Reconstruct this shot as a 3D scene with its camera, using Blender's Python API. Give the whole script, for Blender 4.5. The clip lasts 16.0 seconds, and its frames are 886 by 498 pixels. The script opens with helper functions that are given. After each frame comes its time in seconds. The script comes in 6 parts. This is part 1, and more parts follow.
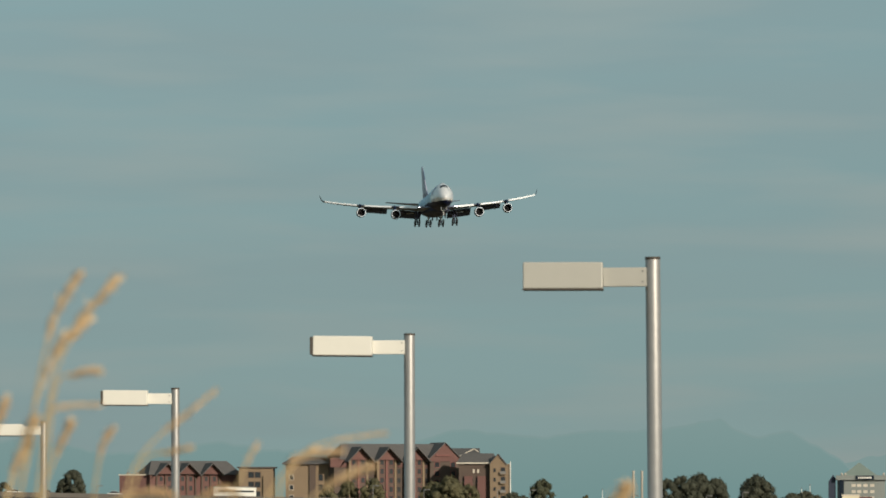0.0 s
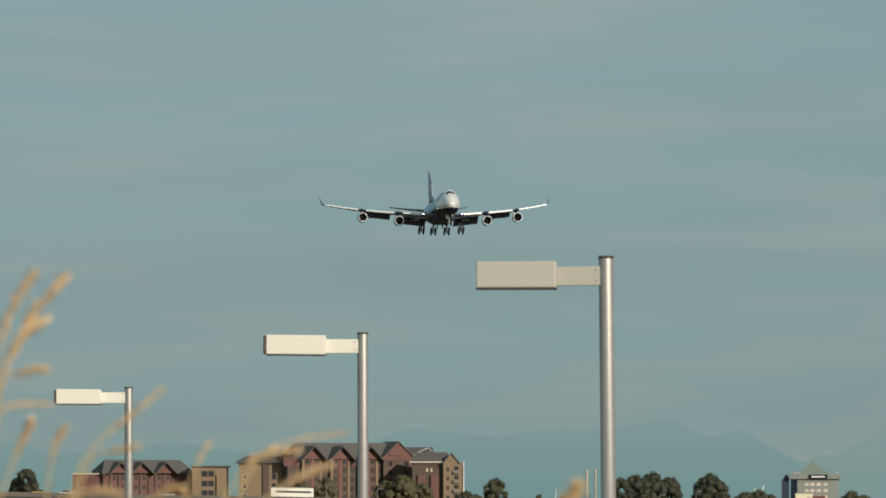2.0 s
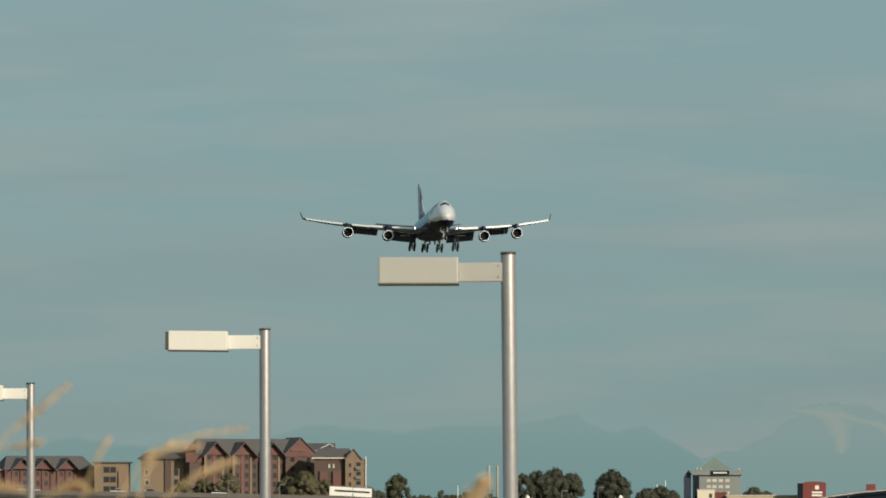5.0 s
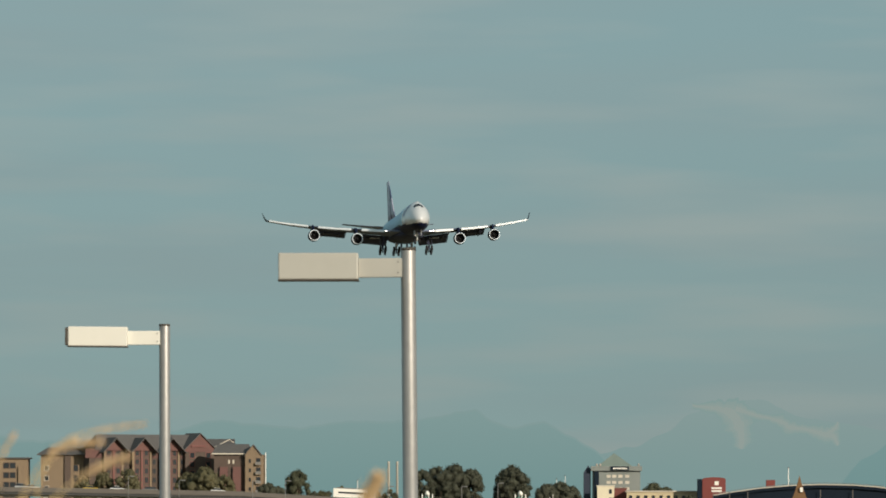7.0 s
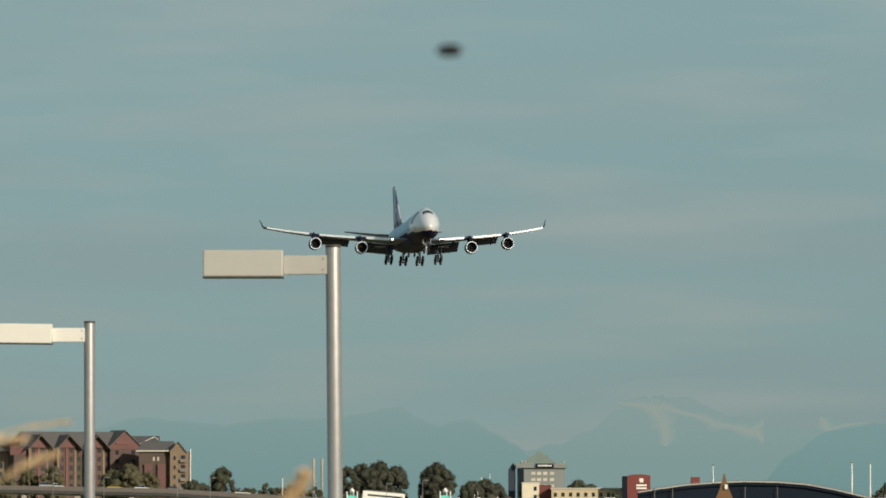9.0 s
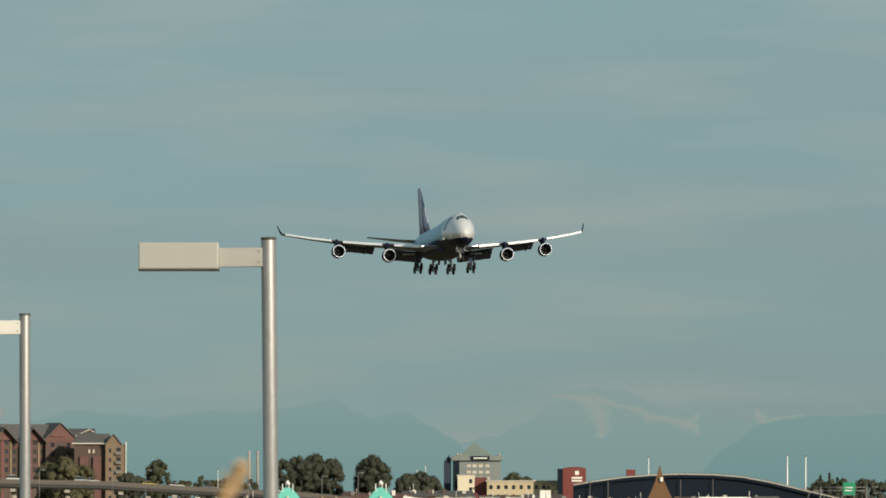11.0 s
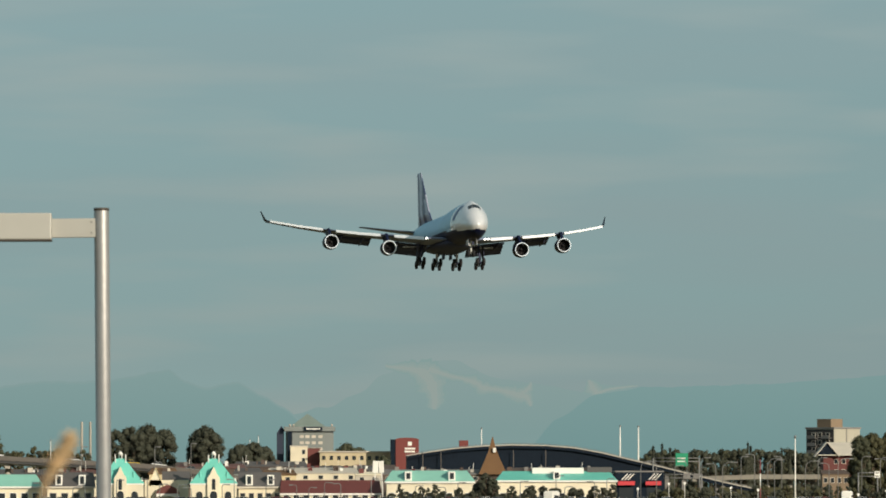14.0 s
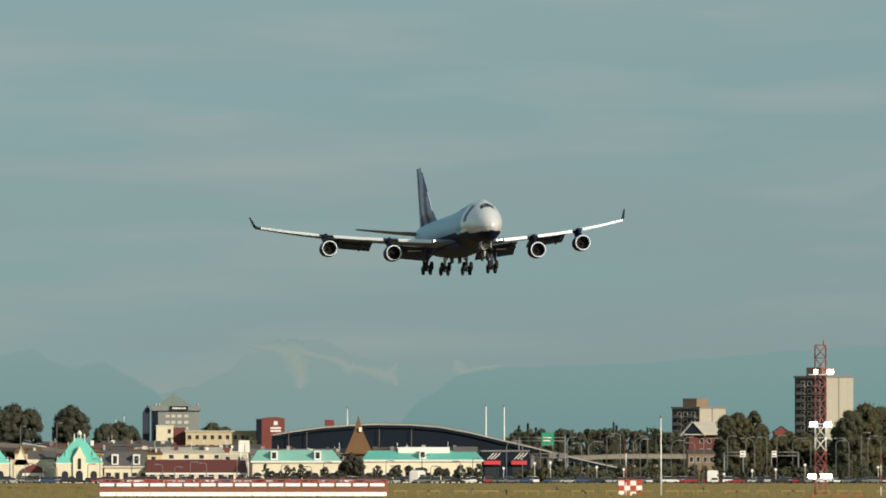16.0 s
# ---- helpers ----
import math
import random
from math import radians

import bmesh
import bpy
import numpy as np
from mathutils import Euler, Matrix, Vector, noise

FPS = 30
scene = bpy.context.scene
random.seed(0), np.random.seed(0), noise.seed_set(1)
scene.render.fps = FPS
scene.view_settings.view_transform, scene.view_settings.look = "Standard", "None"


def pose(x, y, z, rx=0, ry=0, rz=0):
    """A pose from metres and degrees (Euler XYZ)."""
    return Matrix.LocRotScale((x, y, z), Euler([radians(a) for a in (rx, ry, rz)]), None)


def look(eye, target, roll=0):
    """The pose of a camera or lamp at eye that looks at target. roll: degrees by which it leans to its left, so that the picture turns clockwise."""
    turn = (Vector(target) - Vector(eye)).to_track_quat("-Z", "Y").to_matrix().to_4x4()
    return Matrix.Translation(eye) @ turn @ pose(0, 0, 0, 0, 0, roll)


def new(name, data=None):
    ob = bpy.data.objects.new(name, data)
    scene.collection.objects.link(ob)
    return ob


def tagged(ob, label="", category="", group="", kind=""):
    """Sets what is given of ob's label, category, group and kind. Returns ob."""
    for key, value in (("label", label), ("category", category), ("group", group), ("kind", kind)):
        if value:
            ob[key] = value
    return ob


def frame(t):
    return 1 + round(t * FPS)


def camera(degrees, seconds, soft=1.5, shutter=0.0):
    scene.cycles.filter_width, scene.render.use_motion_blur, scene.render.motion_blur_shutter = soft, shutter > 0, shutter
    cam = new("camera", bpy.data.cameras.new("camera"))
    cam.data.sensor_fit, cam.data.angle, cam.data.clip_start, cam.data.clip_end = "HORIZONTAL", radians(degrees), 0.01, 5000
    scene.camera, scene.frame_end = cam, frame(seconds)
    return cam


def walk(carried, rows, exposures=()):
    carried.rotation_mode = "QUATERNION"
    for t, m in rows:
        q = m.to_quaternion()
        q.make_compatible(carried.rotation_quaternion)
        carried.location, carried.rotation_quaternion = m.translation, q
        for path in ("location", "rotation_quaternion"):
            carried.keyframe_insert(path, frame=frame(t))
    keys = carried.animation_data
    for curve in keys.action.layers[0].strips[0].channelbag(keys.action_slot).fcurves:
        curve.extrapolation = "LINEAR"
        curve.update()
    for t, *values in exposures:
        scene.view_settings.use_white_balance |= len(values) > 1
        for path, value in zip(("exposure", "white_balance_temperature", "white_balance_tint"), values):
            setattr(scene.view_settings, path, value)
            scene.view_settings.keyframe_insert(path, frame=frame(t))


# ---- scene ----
F = 16300.0            # tangent scale of the lens: width / 2 / tan(half angle)
EYE_H = 3.0
cam = camera(2 * math.degrees(math.atan(784 / F)), 16.0, soft=1.75)
cam.data.dof.use_dof = True
cam.data.dof.focus_distance = 1800.0
cam.data.dof.aperture_fstop = 34.0
# seconds, pan and lift of the view in tangent units
PAN = [
    (0, -566.2, -21.5),
    (0.5, -548.0, -21.0),
    (1, -527.2, -20.4),
    (1.5, -504.8, -20.0),
    (2, -483.6, -19.7),
    (2.5, -458.8, -18.6),
    (3, -429.7, -18.5),
    (5.5, -267.0, -10.7),
    (6, -217.0, -8.8),
    (6.5, -173.9, -6.5),
    (7, -133.0, -5.1),
    (7.5, -96.6, -3.7),
    (8, -63.8, -2.7),
    (8.5, -31.5, -1.4),
    (9, 0.0, 0.0),
    (11.5, 153.9, 18.5),
    (12, 202.5, 24.4),
    (12.5, 253.4, 32.7),
    (13, 302.6, 47.9),
    (13.5, 353.0, 59.1),
    (14, 409.8, 65.0),
    (14.5, 467.9, 70.8),
    (15, 529.0, 77.8),
    (15.5, 585.6, 85.1),
    (16, 647.4, 101.4),
]
walk(cam, [(t, pose(0, 0, EYE_H, 90 + math.degrees(math.atan((496 - b) / F)), 0, -math.degrees(math.atan(a / F)))) for t, a, b in PAN], [(0.0, -0.07), (6.0, -0.03), (12.0, 0.02), (16.0, 0.05)])

SKY_TINT = (0.935, 0.835, 0.61)
CLOUD = (3.10, 3.66, 3.58)
VEIL = (2.52, 3.26, 3.34)

# ---- world and sun ----
SUN_AZ, SUN_EL = 37.0, 19.0     # degrees to the right of straight behind the camera, and up
sun_dir = Vector((math.sin(radians(SUN_AZ)) * math.cos(radians(SUN_EL)), -math.cos(radians(SUN_AZ)) * math.cos(radians(SUN_EL)), math.sin(radians(SUN_EL))))
world = bpy.data.worlds.new("evening_sky")
scene.world = world
world.use_nodes = True
wt = world.node_tree
wt.nodes.clear()


def wnode(kind, **values):
    n = wt.nodes.new(kind)
    for key, value in values.items():
        n.inputs[key].default_value = value
    return n


w_out = wnode("ShaderNodeOutputWorld")
w_bg = wnode("ShaderNodeBackground", Strength=0.1)
w_sky = wt.nodes.new("ShaderNodeTexSky")
w_sky.sky_type = "NISHITA"
w_sky.sun_disc = False
w_sky.sun_elevation = radians(SUN_EL)
w_sky.sun_rotation = radians(180 - SUN_AZ)
w_sky.air_density, w_sky.dust_density, w_sky.ozone_density = 1.0, 0.6, 2.0
w_tint = wt.nodes.new("ShaderNodeMixRGB")
w_tint.blend_type = "MULTIPLY"
w_tint.inputs[0].default_value = 1.0
w_tint.inputs[2].default_value = (*SKY_TINT, 1)
w_co = wt.nodes.new("ShaderNodeTexCoord")
w_lift = wt.nodes.new("ShaderNodeMapping")
w_lift.inputs["Scale"].default_value = (1, 1, 0.4)
w_lift.inputs["Location"].default_value = (0, 0, 0.19)
w_map = wt.nodes.new("ShaderNodeMapping")
w_map.inputs["Scale"].default_value = (26, 26, 190)
w_noise = wnode("ShaderNodeTexNoise", Scale=1.0, Detail=3.0, Roughness=0.45)
w_ramp = wt.nodes.new("ShaderNodeValToRGB")
w_ramp.color_ramp.elements[0].position, w_ramp.color_ramp.elements[0].color = 0.47, (0, 0, 0, 1)
w_ramp.color_ramp.elements[1].position, w_ramp.color_ramp.elements[1].color = 0.74, (0.8, 0.8, 0.8, 1)
# broad mauve-grey veils under the pale streaks
w_map2 = wt.nodes.new("ShaderNodeMapping")
w_map2.inputs["Scale"].default_value = (11, 11, 92)
w_map2.inputs["Location"].default_value = (3.7, 1.3, 0.6)
w_noise2 = wnode("ShaderNodeTexNoise", Scale=1.0, Detail=4.0, Roughness=0.5)
w_ramp2 = wt.nodes.new("ShaderNodeValToRGB")
w_ramp2.color_ramp.elements[0].position, w_ramp2.color_ramp.elements[0].color = 0.42, (0, 0, 0, 1)
w_ramp2.color_ramp.elements[1].position, w_ramp2.color_ramp.elements[1].color = 0.66, (0.75, 0.75, 0.75, 1)
w_veil = wt.nodes.new("ShaderNodeMixRGB")
w_veil.inputs[2].default_value = (*VEIL, 1)
w_cloud = wt.nodes.new("ShaderNodeMixRGB")
w_cloud.inputs[2].default_value = (*CLOUD, 1)
wt.links.new(w_co.outputs["Generated"], w_lift.inputs["Vector"])
wt.links.new(w_lift.outputs["Vector"], w_sky.inputs["Vector"])
wt.links.new(w_co.outputs["Generated"], w_map.inputs["Vector"])
wt.links.new(w_map.outputs["Vector"], w_noise.inputs["Vector"])
wt.links.new(w_noise.outputs["Fac"], w_ramp.inputs["Fac"])
wt.links.new(w_ramp.outputs["Color"], w_cloud.inputs[0])
wt.links.new(w_sky.outputs["Color"], w_tint.inputs[1])
wt.links.new(w_co.outputs["Generated"], w_map2.inputs["Vector"])
wt.links.new(w_map2.outputs["Vector"], w_noise2.inputs["Vector"])
wt.links.new(w_noise2.outputs["Fac"], w_ramp2.inputs["Fac"])
wt.links.new(w_ramp2.outputs["Color"], w_veil.inputs[0])
wt.links.new(w_tint.outputs["Color"], w_veil.inputs[1])
wt.links.new(w_veil.outputs["Color"], w_cloud.inputs[1])
# the haze dulls the sky towards the horizon
w_sep = wt.nodes.new("ShaderNodeSeparateXYZ")
w_rng = wnode("ShaderNodeMapRange", **{"From Min": 0.0, "From Max": 0.055})
w_grad = wt.nodes.new("ShaderNodeMixRGB")
w_grad.inputs[1].default_value, w_grad.inputs[2].default_value = (0.905, 0.915, 0.882, 1), (1.04, 1.10, 1.105, 1)
w_mul = wt.nodes.new("ShaderNodeMixRGB")
w_mul.blend_type = "MULTIPLY"
w_mul.inputs[0].default_value = 1.0
wt.links.new(w_co.outputs["Generated"], w_sep.inputs[0])
wt.links.new(w_sep.outputs["Z"], w_rng.inputs["Value"])
wt.links.new(w_rng.outputs["Result"], w_grad.inputs[0])
wt.links.new(w_cloud.outputs["Color"], w_mul.inputs[1])
wt.links.new(w_grad.outputs["Color"], w_mul.inputs[2])
wt.links.new(w_mul.outputs["Color"], w_bg.inputs["Color"])
wt.links.new(w_bg.outputs["Background"], w_out.inputs["Surface"])

sun_data = bpy.data.lights.new("sun", "SUN")
sun_data.energy, sun_data.angle, sun_data.color = 4.1, radians(0.6), (1.0, 0.89, 0.73)
sun = new("sun", sun_data)
sun.matrix_world = look(sun_dir * 60, (0, 0, 0))


# ---- materials ----
def mat(name, color, rough=0.7, metal=0.0, vary=0.15, scale=1.0, bump=0.0, second=None, coat=0.0, island=False):
    """A surface with variation at two scales, and some by object."""
    m = bpy.data.materials.new(name)
    m.use_nodes = True
    nt = m.node_tree
    b = nt.nodes["Principled BSDF"]
    b.inputs["Roughness"].default_value, b.inputs["Metallic"].default_value = rough, metal
    b.inputs["Coat Weight"].default_value = coat
    co = nt.nodes.new("ShaderNodeTexCoord")
    big = nt.nodes.new("ShaderNodeTexNoise")
    big.inputs["Scale"].default_value, big.inputs["Detail"].default_value = 0.35 * scale, 3
    fine = nt.nodes.new("ShaderNodeTexNoise")
    fine.inputs["Scale"].default_value, fine.inputs["Detail"].default_value = 4.0 * scale, 5
    for n in (big, fine):
        nt.links.new(co.outputs["Object"], n.inputs["Vector"])
    add = nt.nodes.new("ShaderNodeMath")
    add.operation = "ADD"
    nt.links.new(big.outputs["Fac"], add.inputs[0])
    nt.links.new(fine.outputs["Fac"], add.inputs[1])
    rnd = nt.nodes.new("ShaderNodeNewGeometry") if island else nt.nodes.new("ShaderNodeObjectInfo")
    add2 = nt.nodes.new("ShaderNodeMath")
    add2.operation = "MULTIPLY_ADD"
    add2.inputs[1].default_value = 0.6
    nt.links.new(rnd.outputs["Random Per Island" if island else "Random"], add2.inputs[0])
    nt.links.new(add.outputs[0], add2.inputs[2])
    ramp = nt.nodes.new("ShaderNodeMapRange")
    ramp.inputs["From Min"].default_value, ramp.inputs["From Max"].default_value = 0.7, 1.9
    nt.links.new(add2.outputs[0], ramp.inputs["Value"])
    mix = nt.nodes.new("ShaderNodeMixRGB")
    lo = second or tuple(c * (1 - vary) for c in color)
    hi = color if second else tuple(min(1, c * (1 + vary)) for c in color)
    mix.inputs[1].default_value, mix.inputs[2].default_value = (*lo, 1), (*hi, 1)
    nt.links.new(ramp.outputs["Result"], mix.inputs[0])
    nt.links.new(mix.outputs[0], b.inputs["Base Color"])
    if bump:
        bp = nt.nodes.new("ShaderNodeBump")
        bp.inputs["Strength"].default_value, bp.inputs["Distance"].default_value = bump, 0.05
        nt.links.new(fine.outputs["Fac"], bp.inputs["Height"])
        nt.links.new(bp.outputs["Normal"], b.inputs["Normal"])
    return m


def glow(name, color, strength):
    m = bpy.data.materials.new(name)
    m.use_nodes = True
    nt = m.node_tree
    nt.nodes.clear()
    o, e = nt.nodes.new("ShaderNodeOutputMaterial"), nt.nodes.new("ShaderNodeEmission")
    e.inputs["Color"].default_value, e.inputs["Strength"].default_value = (*color, 1), strength
    nt.links.new(e.outputs[0], o.inputs["Surface"])
    return m


# ---- mesh helpers ----
def put(bm, verts, faces, smooth=False, index=0):
    vs = [bm.verts.new(v) for v in verts]
    for f in faces:
        try:
            face = bm.faces.new([vs[i] for i in f])
            face.smooth, face.material_index = smooth, index
        except ValueError:
            pass
    return bm


def box(bm, x0, x1, y0, y1, z0, z1, m=None):
    vs = [(x, y, z) for z in (z0, z1) for y in (y0, y1) for x in (x0, x1)]
    if m is not None:
        vs = [m @ Vector(v) for v in vs]
    return put(bm, vs, [(0, 2, 3, 1), (4, 5, 7, 6), (0, 1, 5, 4), (2, 6, 7, 3), (0, 4, 6, 2), (1, 3, 7, 5)])


def soft_box(bm, x0, x1, y0, y1, z0, z1, r):
    """A box with all edges cut back by r."""
    t = bmesh.new()
    box(t, x0, x1, y0, y1, z0, z1)
    bmesh.ops.bevel(t, geom=t.edges[:], offset=r, segments=2, affect="EDGES", profile=0.5)
    me = bpy.data.meshes.new("tmp")
    t.to_mesh(me)
    t.free()
    bm.from_mesh(me)
    bpy.data.meshes.remove(me)
    return bm


def rings(bm, loops, close=True, smooth=True, caps=True, index=0):
    """Joins loops of equal length into a skin."""
    n = len(loops[0])
    vs = [[bm.verts.new(p) for p in lp] for lp in loops]
    for a, b in zip(vs, vs[1:]):
        for i in range(n if close else n - 1):
            f = bm.faces.new((a[i], a[(i + 1) % n], b[(i + 1) % n], b[i]))
            f.smooth, f.material_index = smooth, index
    if caps and close:
        for lp in (vs[0][::-1], vs[-1]):
            f = bm.faces.new(lp)
            f.material_index = index
    return bm


def tube(bm, points, radii, n=8, caps=True):
    """A round bar along points."""
    pts = [Vector(p) for p in points]
    if not hasattr(radii, "__len__"):
        radii = [radii] * len(pts)
    loops = []
    for i, p in enumerate(pts):
        d = (pts[min(i + 1, len(pts) - 1)] - pts[max(i - 1, 0)]).normalized()
        side = d.cross(Vector((0, 1, 0)))
        if side.length < 0.05:
            side = d.cross(Vector((1, 0, 0)))
        side.normalize()
        up = d.cross(side)
        loops.append([p + (side * math.cos(2 * math.pi * k / n) + up * math.sin(2 * math.pi * k / n)) * radii[i] for k in range(n)])
    return rings(bm, loops, caps=caps)


def prism(bm, outline, y0, y1):
    """An outline in x, z, pushed from y0 to y1."""
    n = len(outline)
    vs = [(x, y0, z) for x, z in outline] + [(x, y1, z) for x, z in outline]
    return put(bm, vs, [tuple(range(n)), tuple(range(2 * n - 1, n - 1, -1))] + [(i, i + n, (i + 1) % n + n, (i + 1) % n) for i in range(n)])


def mesh_of(name, bm, *mats):
    bmesh.ops.recalc_face_normals(bm, faces=bm.faces[:])
    me = bpy.data.meshes.new(name)
    bm.to_mesh(me)
    bm.free()
    for m in mats:
        me.materials.append(m)
    return me


def part(name, bm, material, parent, label=""):
    mats = material if isinstance(material, (list, tuple)) else [material]
    ob = new(name, mesh_of(name, bm, *mats))
    ob.parent = parent
    return tagged(ob, label)


def thing(name, m, label, category, group="", kind=""):
    ob = new(name)
    ob.empty_display_size = 0.5
    ob.matrix_basis = m
    return tagged(ob, label, category, group, kind)


def single(name, bm, material, label, category, m=None, group="", kind=""):
    mats = material if isinstance(material, (list, tuple)) else [material]
    ob = new(name, mesh_of(name, bm, *mats))
    if m is not None:
        ob.matrix_basis = m
    return tagged(ob, label, category, group, kind)


def child(name, mesh, parent, m, label=""):
    ob = new(name, mesh)
    ob.parent = parent
    ob.matrix_basis = m
    return tagged(ob, label)


def X(u, d):
    """Metres to the side for a bearing u at depth d."""
    return u * d / F


def Z(v, d):
    """Height of a sight line v below the plan's zero line at depth d."""
    return EYE_H + (937 - v) * d / F


M_POLE = mat("brushed_aluminium", (0.34, 0.33, 0.32), 0.48, 0.6, 0.16, 3.0, 0.05)
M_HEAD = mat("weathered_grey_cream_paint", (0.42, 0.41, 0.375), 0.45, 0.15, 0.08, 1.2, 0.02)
# farther heads: their stronger sunlight is put into this paler cream
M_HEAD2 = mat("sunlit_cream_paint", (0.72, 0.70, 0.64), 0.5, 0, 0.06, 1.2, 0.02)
M_HEADSIDE = mat("dark_lamp_underside", (0.07, 0.06, 0.05), 0.6)
M_STRAW = mat("dry_straw", (0.76, 0.58, 0.37), 0.8, 0, 0.25, 20, second=(0.58, 0.40, 0.21))
M_STEM = mat("pale_dry_stem", (0.50, 0.37, 0.19), 0.8, 0, 0.2, 20)
M_GRASS = mat("dry_airfield_grass", (0.17, 0.125, 0.05), 0.95, 0, 0.3, 0.12, second=(0.085, 0.08, 0.028))
M_ASPHALT = mat("asphalt", (0.055, 0.055, 0.055), 0.85, 0, 0.25, 1.0)
M_CONCRETE = mat("concrete", (0.40, 0.37, 0.32), 0.85, 0, 0.15, 0.6)
M_CONC_M = mat("weathered_concrete", (0.125, 0.112, 0.10), 0.9, 0, 0.2, 0.6)
M_CONC_D = mat("stained_concrete", (0.20, 0.19, 0.18), 0.9, 0, 0.2, 0.6)
M_BRICK = mat("red_brown_siding", (0.138, 0.068, 0.060), 0.85, 0, 0.2, 0.8)
M_BROWN = mat("brown_siding", (0.095, 0.068, 0.055), 0.85, 0, 0.2, 0.8)
M_TAN = mat("tan_stucco", (0.22, 0.16, 0.105), 0.85, 0, 0.12, 0.8)
M_ROOF = mat("grey_shingles", (0.094, 0.088, 0.086), 0.9, 0, 0.18, 2.0)
M_TRIM = mat("pale_trim", (0.55, 0.50, 0.42), 0.7)
M_GLASS = mat("dark_window_glass", (0.03, 0.035, 0.04), 0.12)
M_WINRED = mat("red_window_frame", (0.16, 0.05, 0.04), 0.6)
M_WHITE = mat("white_paint", (0.80, 0.78, 0.72), 0.5, 0, 0.06)
M_CREAM = mat("cream_stucco", (0.76, 0.68, 0.51), 0.8, 0, 0.14, 0.8)
M_YELLOW = mat("yellow_stucco", (0.64, 0.52, 0.31), 0.8, 0, 0.1, 0.8)
M_TEAL = mat("turquoise_metal_roof", (0.14, 0.52, 0.43), 0.55, 0.0, 0.12, 0.8)
M_TEAL2 = mat("pale_turquoise_roof", (0.26, 0.55, 0.45), 0.55, 0.0, 0.12, 0.8)
M_MAROON = mat("maroon_panels", (0.13, 0.035, 0.03), 0.7, 0, 0.2)
M_GREY = mat("blue_grey_panels", (0.20, 0.22, 0.21), 0.7, 0, 0.12, 0.6)
# cladding of dark buildings; on the bridge this colour stands for shade
M_NAVYWALL = mat("dark_cladding_and_shade", (0.006, 0.013, 0.024), 0.7, 0, 0.25, 0.3)
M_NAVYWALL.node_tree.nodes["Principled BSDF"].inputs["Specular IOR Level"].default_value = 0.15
M_REDWALL = mat("red_cladding", (0.17, 0.036, 0.03), 0.7, 0, 0.12, 0.6)
M_SHINGLE_B = mat("brown_shingle", (0.15, 0.08, 0.034), 0.85, 0, 0.15, 1.0)
M_BRIGHTRED = mat("red_awning", (0.55, 0.04, 0.05), 0.6)
M_GREEN = mat("green_road_sign", (0.01, 0.25, 0.13), 0.5)
M_ORANGE = mat("signal_red_paint", (0.42, 0.06, 0.035), 0.6)
M_BARK = mat("bark", (0.10, 0.075, 0.05), 0.95, 0, 0.3, 3)
M_LEAF = mat("summer_leaves", (0.112, 0.118, 0.068), 0.8, 0, 0.3, 1, second=(0.076, 0.083, 0.050), island=True)
M_LEAF2 = mat("dark_leaves", (0.098, 0.104, 0.070), 0.8, 0, 0.3, 1, second=(0.066, 0.072, 0.050), island=True)
M_LEAF3 = mat("olive_leaves", (0.125, 0.120, 0.060), 0.8, 0, 0.3, 1, second=(0.075, 0.072, 0.034), island=True)
# lighter olive for the hotel trees, with sunlight put into the leaf colour
M_LEAF4 = mat("sunlit_olive_leaves", (0.175, 0.160, 0.084), 0.8, 0, 0.3, 1, second=(0.125, 0.117, 0.064), island=True)
for leafy in (M_LEAF, M_LEAF2, M_LEAF3, M_LEAF4):
    # light also comes through the leaves
    lt = leafy.node_tree
    thin, blend = lt.nodes.new("ShaderNodeBsdfTranslucent"), lt.nodes.new("ShaderNodeMixShader")
    blend.inputs[0].default_value = 0.42
    lt.links.new(lt.nodes["Principled BSDF"].inputs["Base Color"].links[0].from_socket, thin.inputs["Color"])
    lt.links.new(lt.nodes["Principled BSDF"].outputs[0], blend.inputs[1])
    lt.links.new(thin.outputs[0], blend.inputs[2])
    lt.links.new(blend.outputs[0], lt.nodes["Material Output"].inputs["Surface"])
M_STEEL = mat("galvanised_steel", (0.20, 0.20, 0.195), 0.55, 0.2, 0.2)
M_TYRE = mat("rubber", (0.015, 0.015, 0.017), 0.8)
M_LIGHT = glow("lit_lamp", (1.0, 0.93, 0.82), 9.0)


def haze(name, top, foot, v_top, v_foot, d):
    """Distance with haze put into its glow, clearer at the top and paler or deeper at its foot."""
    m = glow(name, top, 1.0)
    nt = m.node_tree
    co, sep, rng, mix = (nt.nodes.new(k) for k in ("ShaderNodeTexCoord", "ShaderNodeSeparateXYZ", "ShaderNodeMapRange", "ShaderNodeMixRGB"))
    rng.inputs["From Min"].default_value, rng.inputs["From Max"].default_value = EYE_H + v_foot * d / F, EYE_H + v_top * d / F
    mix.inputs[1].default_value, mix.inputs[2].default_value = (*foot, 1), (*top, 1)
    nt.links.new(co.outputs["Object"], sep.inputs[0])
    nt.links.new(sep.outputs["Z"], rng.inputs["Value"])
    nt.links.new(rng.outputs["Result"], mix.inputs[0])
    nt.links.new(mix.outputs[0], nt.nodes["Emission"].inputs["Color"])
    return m


